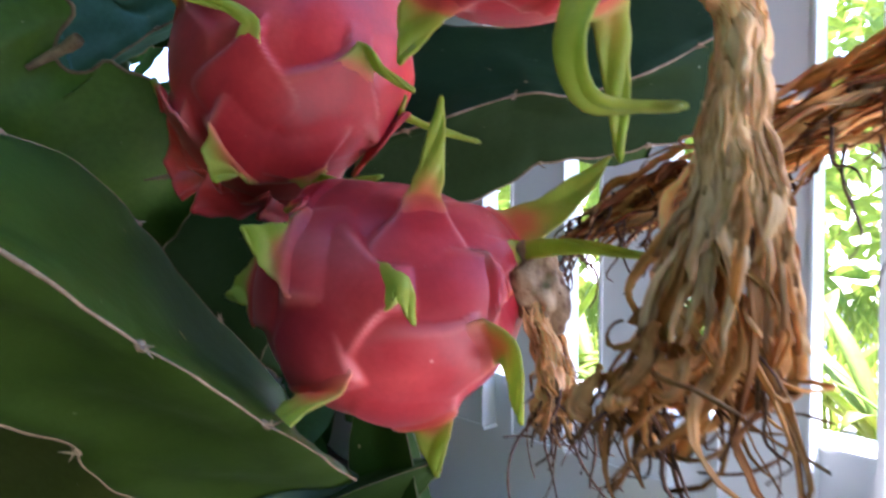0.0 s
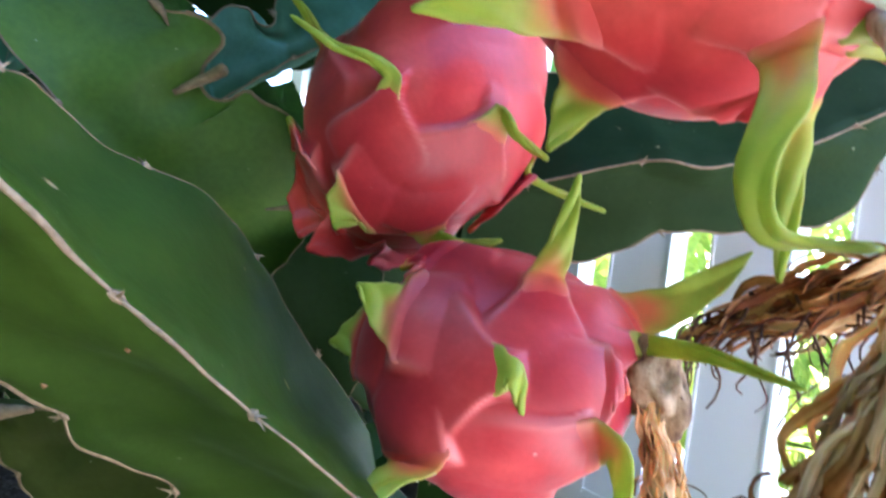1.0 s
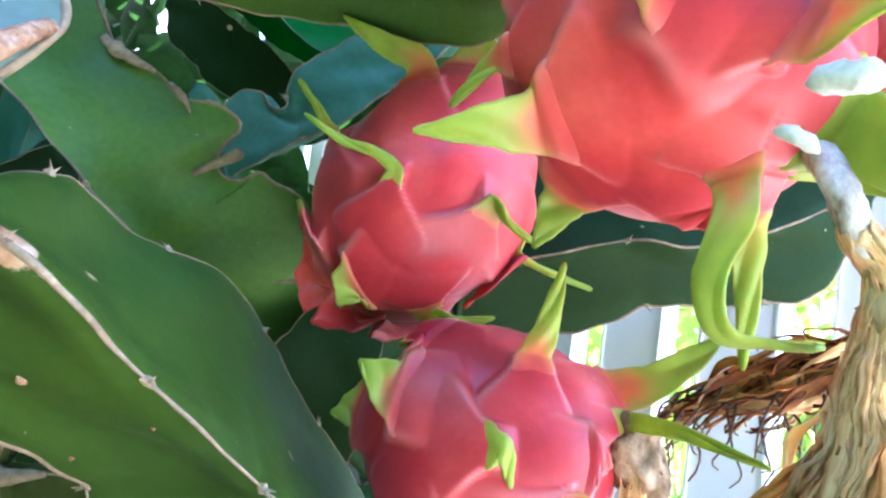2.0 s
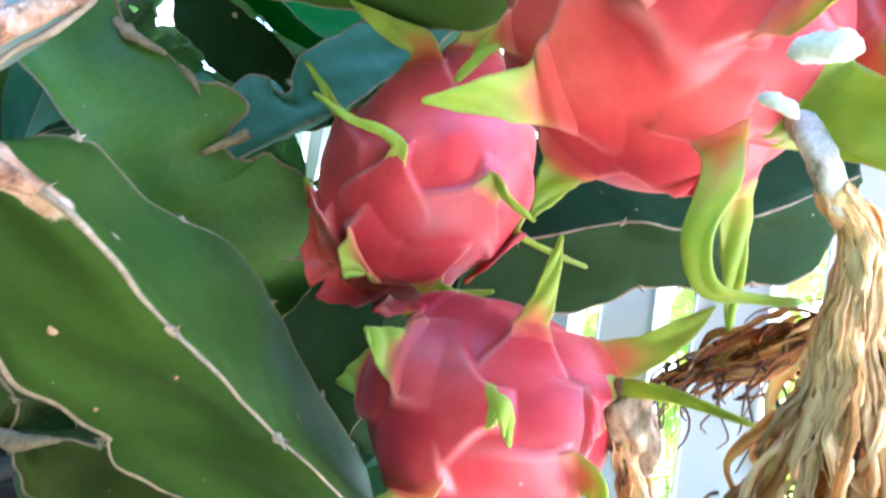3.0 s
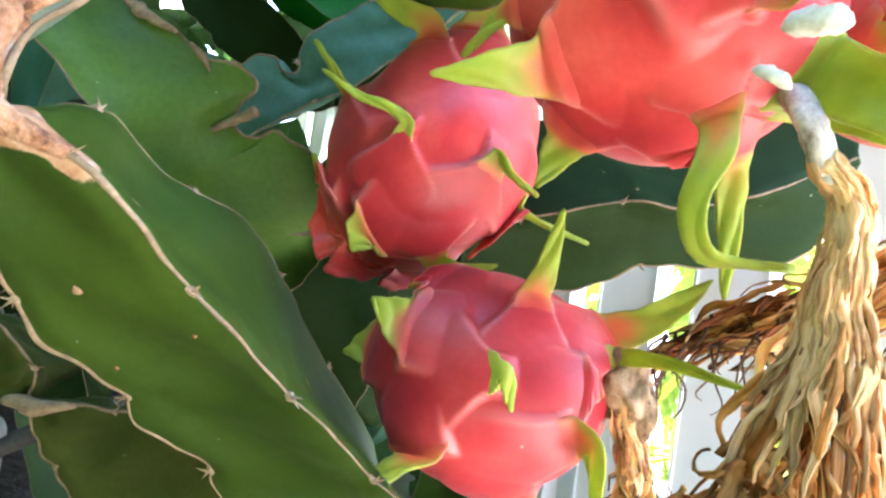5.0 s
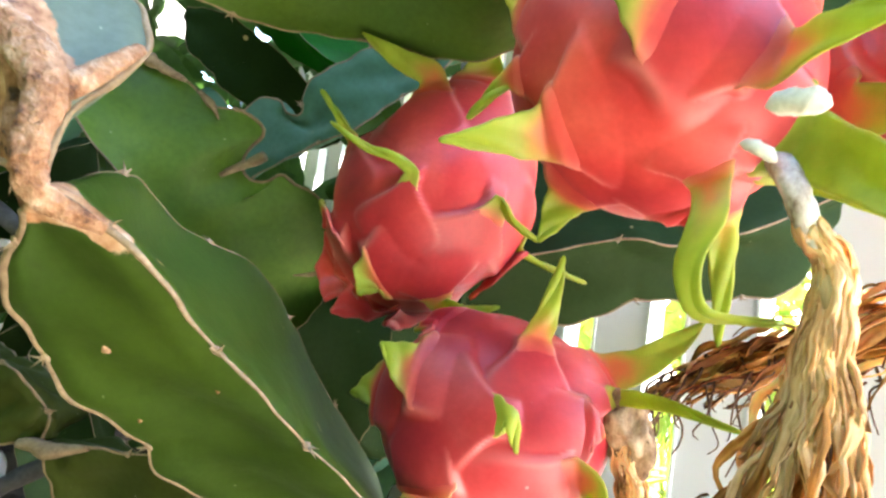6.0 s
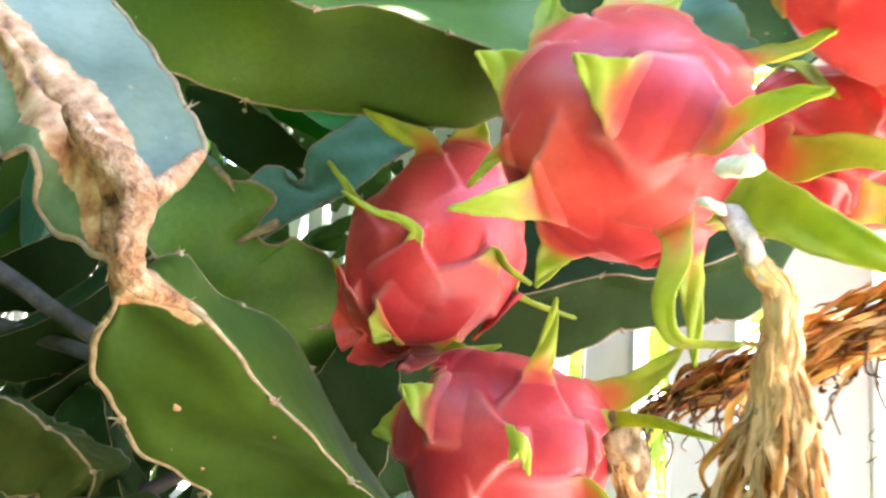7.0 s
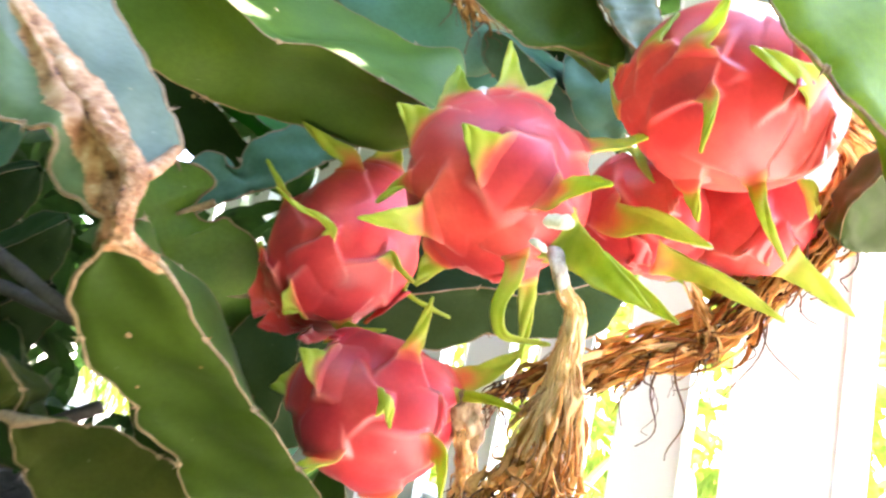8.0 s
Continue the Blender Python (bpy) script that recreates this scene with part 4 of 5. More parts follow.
# fruits, their scales and their dried flowers
fruit_low = fruit("red dragon fruit with lime-tipped scales and a dried flower", (-0.018, 0.266, 0.377), (0.985, -0.164, 0.055), 0.054, 0.049, -0.05, 1)
bract(fruit_low, (-0.048, 0.226, 0.383), (-0.015, 0.218, 0.386), (-0.007, 0.219, 0.372), 0.052, 0.01, [], green=0.35, leafy=0.23)
bract(fruit_low, (-0.006, 0.220, 0.387), (-0.005, 0.236, 0.413), (0.002, 0.231, 0.454), 0.038, 0.011, [(-0.001, 0.231, 0.432)], leafy=0.88)
bract(fruit_low, (-0.002, 0.226, 0.400), (0.031, 0.260, 0.407), (0.071, 0.264, 0.436), 0.034, 0.017, [(0.050, 0.262, 0.416)], leafy=1.13)
bract(fruit_low, (0.012, 0.230, 0.394), (0.027, 0.246, 0.396), (0.070, 0.202, 0.397), 0.02, 0.007, [(0.047, 0.226, 0.400)], leafy=1.08, green=0.2)
bract(fruit_low, (-0.029, 0.236, 0.414), (-0.046, 0.249, 0.416), (-0.059, 0.248, 0.413), 0.04, 0.022, [], green=-0.4, leafy=0.35)
bract(fruit_low, (-0.029, 0.224, 0.400), (-0.052, 0.234, 0.398), (-0.070, 0.229, 0.407), 0.04, 0.024, [], leafy=0.38)
bract(fruit_low, (-0.058, 0.235, 0.388), (-0.072, 0.257, 0.384), (-0.088, 0.265, 0.378), 0.036, 0.022, [], leafy=0.53)
bract(fruit_low, (-0.006, 0.219, 0.384), (0.018, 0.231, 0.384), (0.027, 0.232, 0.383), 0.034, 0.018, [], green=-0.5, leafy=0.35)
bract(fruit_low, (-0.018, 0.225, 0.351), (-0.004, 0.252, 0.331), (-0.000, 0.250, 0.308), 0.044, 0.018, [], leafy=0.53)
bract(fruit_low, (-0.051, 0.227, 0.376), (-0.041, 0.230, 0.351), (-0.056, 0.208, 0.334), 0.036, 0.022, [(-0.049, 0.219, 0.343)], leafy=0.53)
bract(fruit_low, (-0.032, 0.231, 0.345), (0.016, 0.230, 0.366), (0.030, 0.221, 0.338), 0.05, 0.017, [(0.026, 0.224, 0.362)], leafy=1.08)
low_flower = withered_flower(fruit_low, "pale shrivelled flower hanging from the fruit", [(0.037, 0.248, 0.382), (0.039, 0.247, 0.374), (0.043, 0.246, 0.364), (0.046, 0.245, 0.351), (0.046, 0.246, 0.338)], 0.0085, 40, 34, 0.004, tube_len=0.1, seed=41, width=0.0055, hang=0.035, pale=0.5, flare=(0.6, 0.8, 1.0, 1.4), bell=(26, 0.0, 0.8, 0.0045, 0.0062))
bm = bmesh.new()
bmesh.ops.create_icosphere(bm, subdivisions=4, radius=1.0)
for v in bm.verts:
    fold = abs(math.sin(3.5 * v.co.x + 2.5 * v.co.y - 1.5 * v.co.z + 2.5 * noise.noise(v.co * 1.3)))
    k = 0.8 + 0.45 * noise.noise(v.co * 1.5) + 0.30 * fold + 0.10 * noise.noise(v.co * 5)
    v.co = Vector((0.040, 0.247, 0.384)) + Vector((v.co.x * 0.0125 - v.co.z * 0.004, v.co.y * 0.0085, v.co.z * 0.0150)) * k
lump_mesh = bpy.data.meshes.new("shrivelled_base")
bm.to_mesh(lump_mesh)
bm.free()
lump_mesh.polygons.foreach_set("use_smooth", [True] * len(lump_mesh.polygons))
part("shrivelled_base", lump_mesh, DRYLUMP, low_flower, "pale crumpled flower base")
fruit_middle = fruit("red dragon fruit with smooth overlapping scales and thin green tips", (-0.063, 0.298, 0.488), (-0.405, -0.289, -0.867), 0.068, 0.0485, 0.14, 2)
bract(fruit_middle, (-0.051, 0.256, 0.507), (-0.049, 0.285, 0.542), (-0.048, 0.283, 0.575), 0.05, 0.022, [], leafy=0.68)
bract(fruit_middle, (-0.073, 0.251, 0.500), (-0.070, 0.274, 0.532), (-0.111, 0.267, 0.558), 0.045, 0.014, [(-0.076, 0.273, 0.543), (-0.092, 0.270, 0.548)], leafy=1.08)
bract(fruit_middle, (-0.093, 0.252, 0.458), (-0.109, 0.274, 0.501), (-0.129, 0.270, 0.527), 0.036, 0.008, [(-0.118, 0.272, 0.514)], leafy=0.78)
bract(fruit_middle, (-0.029, 0.264, 0.480), (-0.020, 0.301, 0.462), (-0.040, 0.297, 0.431), 0.05, 0.03, [(-0.028, 0.297, 0.446)], green=-0.6, leafy=0.6)
bract(fruit_middle, (-0.017, 0.301, 0.470), (-0.009, 0.299, 0.462), (0.020, 0.308, 0.448), 0.02, 0.006, [], green=0.2, leafy=0.98)
bract(fruit_middle, (-0.077, 0.253, 0.445), (-0.070, 0.246, 0.481), (-0.110, 0.237, 0.502), 0.046, 0.005, [(-0.079, 0.241, 0.490), (-0.093, 0.239, 0.493)], green=0.25, leafy=1.15)
bract(fruit_middle, (-0.102, 0.284, 0.429), (-0.109, 0.268, 0.455), (-0.120, 0.270, 0.470), 0.034, 0.016, [], green=-0.3, leafy=0.35)
bract(fruit_middle, (-0.052, 0.266, 0.437), (-0.032, 0.261, 0.477), (-0.009, 0.261, 0.462), 0.062, 0.008, [(-0.021, 0.258, 0.469)], green=0.22, leafy=1.13)
bract(fruit_middle, (-0.065, 0.255, 0.443), (-0.083, 0.261, 0.437), (-0.090, 0.258, 0.425), 0.048, 0.022, [], leafy=0.38, green=0.05)
bract(fruit_middle, (-0.059, 0.255, 0.445), (-0.056, 0.272, 0.431), (-0.023, 0.271, 0.429), 0.055, 0.01, [(-0.039, 0.269, 0.424)], leafy=0.98, green=0.1)
bract(fruit_middle, (-0.100, 0.272, 0.439), (-0.110, 0.281, 0.431), (-0.113, 0.281, 0.419), 0.04, 0.03, [], green=-0.7, leafy=0.5)
bract(fruit_middle, (-0.078, 0.269, 0.430), (-0.095, 0.286, 0.421), (-0.110, 0.284, 0.414), 0.05, 0.036, [], green=-0.7, leafy=0.5)
bract(fruit_middle, (-0.062, 0.271, 0.430), (-0.072, 0.293, 0.421), (-0.083, 0.291, 0.411), 0.05, 0.036, [], green=-0.7, leafy=0.5)
fruit_front = fruit("large bright red dragon fruit with broad curved lime scales", (0.024, 0.192, 0.519), (0.611, -0.689, -0.389), 0.056, 0.051, 0, 3)
bract(fruit_front, (0.000, 0.150, 0.535), (-0.007, 0.173, 0.556), (-0.012, 0.184, 0.584), 0.04, 0.02, [], leafy=0.53)
bract(fruit_front, (0.019, 0.146, 0.542), (0.020, 0.172, 0.567), (0.014, 0.178, 0.603), 0.04, 0.019, [], leafy=0.48)
bract(fruit_front, (0.028, 0.147, 0.545), (0.033, 0.169, 0.567), (0.044, 0.178, 0.586), 0.036, 0.016, [], leafy=0.53)
bract(fruit_front, (-0.006, 0.151, 0.524), (-0.020, 0.173, 0.538), (-0.041, 0.172, 0.549), 0.045, 0.022, [], leafy=0.48)
bract(fruit_front, (-0.013, 0.159, 0.507), (-0.022, 0.173, 0.508), (-0.041, 0.182, 0.494), 0.03, 0.008, [], leafy=0.53)
bract(fruit_front, (0.042, 0.156, 0.551), (0.066, 0.166, 0.549), (0.102, 0.163, 0.561), 0.042, 0.016, [(0.084, 0.165, 0.551)], leafy=0.68)
bract(fruit_front, (0.044, 0.142, 0.507), (0.016, 0.140, 0.519), (-0.004, 0.136, 0.532), 0.052, 0.024, [], leafy=0.38)
bract(fruit_front, (0.028, 0.139, 0.516), (0.043, 0.142, 0.509), (0.064, 0.099, 0.506), 0.044, 0.016, [(0.055, 0.118, 0.508)], leafy=0.98)
bract(fruit_front, (0.006, 0.152, 0.490), (-0.008, 0.166, 0.490), (-0.046, 0.158, 0.479), 0.052, 0.018, [(-0.026, 0.160, 0.483)], leafy=0.53)
bract(fruit_front, (0.004, 0.161, 0.483), (-0.000, 0.184, 0.475), (-0.010, 0.189, 0.454), 0.046, 0.015, [], leafy=0.68)
bract(fruit_front, (0.037, 0.159, 0.477), (0.047, 0.181, 0.472), (0.056, 0.194, 0.426), 0.026, 0.01, [(0.054, 0.191, 0.450)], leafy=1.13, green=0.1)
bract(fruit_front, (0.028, 0.149, 0.487), (0.036, 0.156, 0.479), (0.063, 0.159, 0.436), 0.032, 0.01, [(0.037, 0.150, 0.465), (0.032, 0.149, 0.449), (0.036, 0.151, 0.437), (0.047, 0.155, 0.435)], leafy=1.15, green=0.05)
bract(fruit_front, (0.020, 0.155, 0.481), (0.034, 0.170, 0.471), (0.039, 0.171, 0.464), 0.05, 0.018, [], green=-0.5, leafy=0.35)
bract(fruit_front, (0.036, 0.143, 0.497), (0.055, 0.154, 0.492), (0.092, 0.108, 0.457), 0.036, 0.02, [(0.074, 0.130, 0.473)], leafy=1.15, green=0.35)
bract(fruit_front, (0.040, 0.145, 0.494), (0.058, 0.159, 0.490), (0.113, 0.127, 0.456), 0.034, 0.018, [(0.088, 0.141, 0.472)], leafy=1.15, green=0.35)
dried_tip(fruit_front, (0.043, 0.133, 0.491), (0.057, 0.127, 0.491), 0.0043)
dried_tip(fruit_front, (0.039, 0.138, 0.482), (0.048, 0.135, 0.477), 0.0024)
dried_tip(fruit_front, (-0.002, 0.205, 0.568), (0.009, 0.205, 0.584), 0.004)
withered_flower(fruit_front, "long brown crumpled flower hanging from the fruit", [(0.056, 0.155, 0.483), (0.058, 0.146, 0.472), (0.062, 0.145, 0.462), (0.068, 0.145, 0.455), (0.070, 0.146, 0.444), (0.069, 0.147, 0.429), (0.070, 0.148, 0.415), (0.069, 0.149, 0.400), (0.067, 0.150, 0.380), (0.065, 0.150, 0.362)], 0.0185, 54, 6, 0.0050, tube_len=0.36, seed=45, width=0.0036, wild=0.6, hang=0.036, pale=0.12, flare=(0.10, 0.25, 0.62, 1.25), bell=(74, 0.19, 0.80, 0.0036, 0.0128))
withered_flower(fruit_front, "golden brown shreds spreading from the dried flower", [(0.063, 0.150, 0.388), (0.059, 0.153, 0.375), (0.051, 0.157, 0.363), (0.042, 0.160, 0.355)], 0.013, 34, 8, 0.003, tube_len=0, seed=44, wild=0.4, width=0.0048, hang=0.03, pale=0.1, flare=(0.8, 1.0, 1.1, 0.8))
fruit_behind = fruit("red dragon fruit half hidden behind a larger one", (0.130, 0.245, 0.538), (0.738, -0.527, -0.422), 0.045, 0.04, 0, 4)
bract(fruit_behind, (0.085, 0.252, 0.563), (0.099, 0.222, 0.528), (0.150, 0.183, 0.510), 0.044, 0.02, [(0.119, 0.193, 0.520)], leafy=0.98)
bract(fruit_behind, (0.106, 0.229, 0.511), (0.133, 0.218, 0.506), (0.201, 0.190, 0.478), 0.042, 0.018, [(0.165, 0.196, 0.494)], leafy=1.03, green=0.1)
bract(fruit_behind, (0.092, 0.250, 0.563), (0.106, 0.240, 0.577), (0.125, 0.205, 0.542), 0.03, 0.011, [(0.114, 0.214, 0.560)], leafy=0.88, green=0.2)
bract(fruit_behind, (0.112, 0.210, 0.541), (0.129, 0.205, 0.546), (0.147, 0.205, 0.544), 0.044, 0.022, [], green=-0.4, leafy=0.35)
bract(fruit_behind, (0.132, 0.225, 0.501), (0.156, 0.239, 0.502), (0.206, 0.241, 0.481), 0.03, 0.013, [], leafy=0.98, green=0.15)
bract(fruit_behind, (0.101, 0.238, 0.511), (0.118, 0.220, 0.508), (0.130, 0.221, 0.500), 0.044, 0.022, [], green=-0.5, leafy=0.35)
dried_tip(fruit_behind, (0.149, 0.210, 0.516), (0.161, 0.205, 0.515), 0.0026)
withered_flower(fruit_behind, "small dry flower shred under the fruit", [(0.151, 0.225, 0.505), (0.166, 0.225, 0.482), (0.176, 0.225, 0.463), (0.177, 0.225, 0.449)], 0.008, 14, 6, 0.004, tube_len=0.2, seed=47, width=0.006, hang=0.02, pale=0.5)
fruit_high = fruit("large red dragon fruit glowing at the branch end", (0.141, 0.165, 0.590), (0.973, -0.102, -0.205), 0.06, 0.0515, -0.05, 5)
bract(fruit_high, (0.094, 0.137, 0.576), (0.087, 0.142, 0.593), (0.096, 0.142, 0.620), 0.045, 0.015, [(0.088, 0.142, 0.606)], leafy=0.53)
bract(fruit_high, (0.104, 0.129, 0.572), (0.102, 0.126, 0.590), (0.112, 0.116, 0.621), 0.046, 0.013, [(0.105, 0.120, 0.601)], leafy=0.78)
bract(fruit_high, (0.090, 0.148, 0.571), (0.082, 0.160, 0.587), (0.075, 0.163, 0.596), 0.04, 0.02, [], green=-0.35, leafy=0.35)
bract(fruit_high, (0.090, 0.162, 0.565), (0.085, 0.171, 0.575), (0.075, 0.179, 0.601), 0.03, 0.008, [], green=0.1, leafy=0.53)
bract(fruit_high, (0.178, 0.128, 0.572), (0.158, 0.117, 0.579), (0.121, 0.110, 0.590), 0.04, 0.014, [(0.140, 0.109, 0.583)], leafy=0.98, green=0.1)
bract(fruit_high, (0.094, 0.134, 0.587), (0.111, 0.126, 0.570), (0.111, 0.125, 0.539), 0.058, 0.007, [(0.111, 0.121, 0.554)], leafy=0.78, green=0.05)
bract(fruit_high, (0.109, 0.162, 0.548), (0.127, 0.170, 0.541), (0.137, 0.177, 0.521), 0.04, 0.013, [], leafy=0.88)
bract(fruit_high, (0.120, 0.124, 0.565), (0.149, 0.146, 0.543), (0.169, 0.142, 0.499), 0.056, 0.008, [(0.152, 0.137, 0.520)], leafy=0.93, green=0.05)
bract(fruit_high, (0.128, 0.115, 0.586), (0.144, 0.114, 0.586), (0.159, 0.114, 0.581), 0.06, 0.026, [], green=-0.5, leafy=0.35)
bract(fruit_high, (0.149, 0.126, 0.557), (0.169, 0.130, 0.560), (0.179, 0.129, 0.565), 0.056, 0.028, [], green=-0.5, leafy=0.35)
long_flower = withered_flower(fruit_high, "long rusty brown flower trailing below the fruits", [(0.204, 0.165, 0.592), (0.232, 0.180, 0.585), (0.238, 0.200, 0.560), (0.215, 0.225, 0.522), (0.186, 0.235, 0.477), (0.128, 0.250, 0.441), (0.086, 0.258, 0.421), (0.046, 0.266, 0.402)], 0.0185, 470, 90, 0.005, tube_len=0.12, seed=53, width=0.0050, reach=(0.08, 0.22), wild=0.50, hang=0.040, pale=0.18, dark=0.36, flare=(0.5, 0.95, 0.95, 0.26))
for k, (x, z, ln) in enumerate(((0.215, 0.500, 0.075), (0.216, 0.500, 0.05), (0.150, 0.440, 0.05), (0.160, 0.440, 0.055))):
    q = np.linspace(0, 1, 14)
    strand_path = np.stack([x + (0.012 * np.sin(q * 5 + k * 2) - 0.014 * q * (-1) ** k) * q, 0.232 + 0.004 * np.sin(q * 4 + k), z - ln * q], 1)
    part("filament", tube(strand_path, np.linspace(0.0012, 0.0005, 14), 6, 0.6, 0.3, k), STRAND, long_flower)
fruit_back = fruit("red dragon fruit partly covered by the fruit above it", (0.194, 0.235, 0.548), (0.830, -0.207, -0.518), 0.045, 0.042, 0, 6)
bract(fruit_back, (0.187, 0.204, 0.521), (0.205, 0.206, 0.518), (0.251, 0.203, 0.492), 0.04, 0.016, [(0.224, 0.203, 0.507)], leafy=1.03, green=0.15)
bract(fruit_back, (0.192, 0.193, 0.548), (0.206, 0.195, 0.555), (0.225, 0.207, 0.546), 0.036, 0.018, [], green=0.2, leafy=0.53)
bract(fruit_back, (0.168, 0.205, 0.535), (0.182, 0.202, 0.526), (0.195, 0.204, 0.512), 0.045, 0.022, [], green=-0.5, leafy=0.35)
withered_flower(None, "dry brown flower hanging among the stems", [(-0.040, 0.340, 0.763), (-0.026, 0.340, 0.733), (-0.012, 0.340, 0.710), (0.003, 0.340, 0.697)], 0.01, 20, 14, 0.004, tube_len=0.2, seed=59, width=0.006, hang=0.03)

for body in thing_body.values():
    swell(body)

# ---- joints and branches ----
def branch(label, ctrl, r0, r1, material=None):
    p = spline(ctrl, 24)
    th = empty("branch", tuple(p[0]), label, "branch", "woody branches")
    part("bark", tube(p, np.linspace(r0, r1, 25), 10, 0.9, 0.22, 5), material or WOOD, th)
    return th


branch("dark grey woody branch deep in the plant", [(-0.62, 0.37, 0.56), (-0.42, 0.35, 0.47), (-0.27, 0.335, 0.40), (-0.12, 0.36, 0.33)], 0.007, 0.005)
branch("dark grey woody branch deep in the plant", [(-0.66, 0.42, 0.43), (-0.45, 0.39, 0.42), (-0.28, 0.37, 0.39), (-0.1, 0.37, 0.35)], 0.007, 0.005)
branch("brown dead branch low in the plant", [(-0.55, 0.40, 0.10), (-0.38, 0.40, 0.24), (-0.25, 0.41, 0.32)], 0.008, 0.006)

def pole(x, y, top, r):
    """A round upright pole with a rounded top, standing on the ground."""
    zs = np.concatenate([np.linspace(0.0, top - r, 12), top - r + r * np.sin(np.linspace(0.25, 1.5, 6))])
    rs = np.concatenate([np.full(12, r), r * np.cos(np.linspace(0.25, 1.5, 6))])
    th = empty("pole", (x, y, 0), "pale grey round pole behind the plant", "pole")
    part("shaft", tube(np.stack([np.full(18, x), np.full(18, y), zs], 1), rs, 20), GREYPAINT, th)


pole(-0.489, 0.517, 0.231, 0.019)

# openings in the added canopy through which the sun falls: a point on the plant and the opening's radius
GAPS = [((-0.160, 0.186, 0.598), 0.0045), ((-0.141, 0.190, 0.590), 0.0045), ((-0.122, 0.195, 0.581), 0.0045), ((-0.100, 0.198, 0.584), 0.0045), ((-0.080, 0.202, 0.581), 0.0045), ((0.059, 0.108, 0.509), 0.007), ((0.068, 0.095, 0.508), 0.007), ((0.085, 0.18, 0.35), 0.035), ((0.14, 0.20, 0.44), 0.03)]


def open_to_sun(p, reach):
    """Whether something of that reach at p would close one of the openings."""
    for g, r in GAPS:
        v = np.array(p) - np.array(g)
        k = v @ np.array(sdir)
        if k > 0.02 and np.linalg.norm(v - k * np.array(sdir)) < r + reach:
            return True
    return False


# lines of sight left free between the leaves, towards the light behind them: a place, a direction and a radius at one metre
SIGHTS = [((-0.01, -0.05, 0.43), (-0.515, 0.794, 0.322), 0.017), ((-0.01, -0.05, 0.43), (-0.418, 0.869, 0.264), 0.022), ((-0.01, -0.05, 0.43), (-0.333, 0.926, 0.18), 0.030),
          ((-0.01, -0.16, 0.42), (-0.389, 0.911, -0.137), 0.028), ((-0.01, -0.05, 0.43), (-0.36, 0.905, 0.225), 0.018), ((-0.01, -0.03, 0.41), (-0.619, 0.727, -0.297), 0.03)]


def in_sight(p, reach):
    """Whether something of that reach at p would close one of the free lines."""
    for o, d, r in SIGHTS:
        v, d = np.array(p) - np.array(o), unit(np.array(d))
        k = v @ d
        if k > 0.3 and np.linalg.norm(v - k * d) < r * k + reach:
            return True
    return False


# stems of the plant behind, and unseen stems added overhead to shade it
rng = np.random.RandomState(77)
for k in range(26):
    x = rng.uniform(-0.75, 0.0)
    y = rng.uniform(0.42, 0.68)
    z = rng.uniform(0.0, 0.75)
    L = rng.uniform(0.25, 0.42)
    a = rng.uniform(0.2, 1.4)
    p0, p1, w = np.array([x, y, z]), np.array([x + math.cos(a) * L, y + rng.uniform(-0.06, 0.06), z + math.sin(a) * L * rng.choice([-1, 1])]), rng.uniform(0.028, 0.042)
    if any(in_sight(p0 + (p1 - p0) * q, w * 0.7) for q in np.linspace(0, 1, 12)):
        continue
    loose_stem("shaded dark green cactus stem deep in the plant", p0, p1, w, TEAL if k % 2 else GREEN, 400 + k, group="stems deep in the plant")
for k in range(90):
    x = rng.uniform(-0.8, 0.4)
    y = rng.uniform(0.30, 0.66)
    z = max(0.72, 0.60 + 0.65 * (y + 0.16)) + rng.uniform(0.06, 0.28)
    L = rng.uniform(0.35, 0.55)
    a = rng.uniform(0, 6.28)
    p0, p1 = np.array([x, y, z]), np.array([x + math.cos(a) * L, y + math.sin(a) * L, z + 0.04 + max(0, math.sin(a)) * L * 0.7 + rng.uniform(0, 0.08)])
    w = rng.uniform(0.036, 0.05)
    if any(open_to_sun(p0 + (p1 - p0) * q, w * 0.9) for q in np.linspace(0, 1, 12)):
        continue
    loose_stem("green cactus stem added overhead as shade", p0, p1, w, GREEN, 500 + k, group="overhead stems")

# ---- plain walls added to hold back light from the left and behind the camera ----
def plain_wall(name, x0, x1, y0, y1, z1):
    bm = bmesh.new()
    bmesh.ops.create_cube(bm, size=1)
    for v in bm.verts:
        v.co = ((x0 + x1) / 2 + v.co.x * (x1 - x0), (y0 + y1) / 2 + v.co.y * (y1 - y0), z1 / 2 + v.co.z * (z1 + 0.1))
    me = bpy.data.meshes.new(name)
    bm.to_mesh(me)
    bm.free()
    tagged(part(name, me, PLASTER, None), "plain grey plastered wall added to block light", "wall", kind="structure")


plain_wall("shade_wall_west", -1.5, -1.35, -1.25, 2.2, 2.6)
plain_wall("shade_wall_south", -1.35, 1.5, -1.25, -1.1, 1.5)

# ---- fence, ground, garden ----


def fence_point(s):
    """A point of the fence's line, s metres from where it crosses x = 0.0594."""
    o = np.array([0.0594, 0.816])
    d = unit(np.array([1.0, -1.08]))
    return o + d * s, d


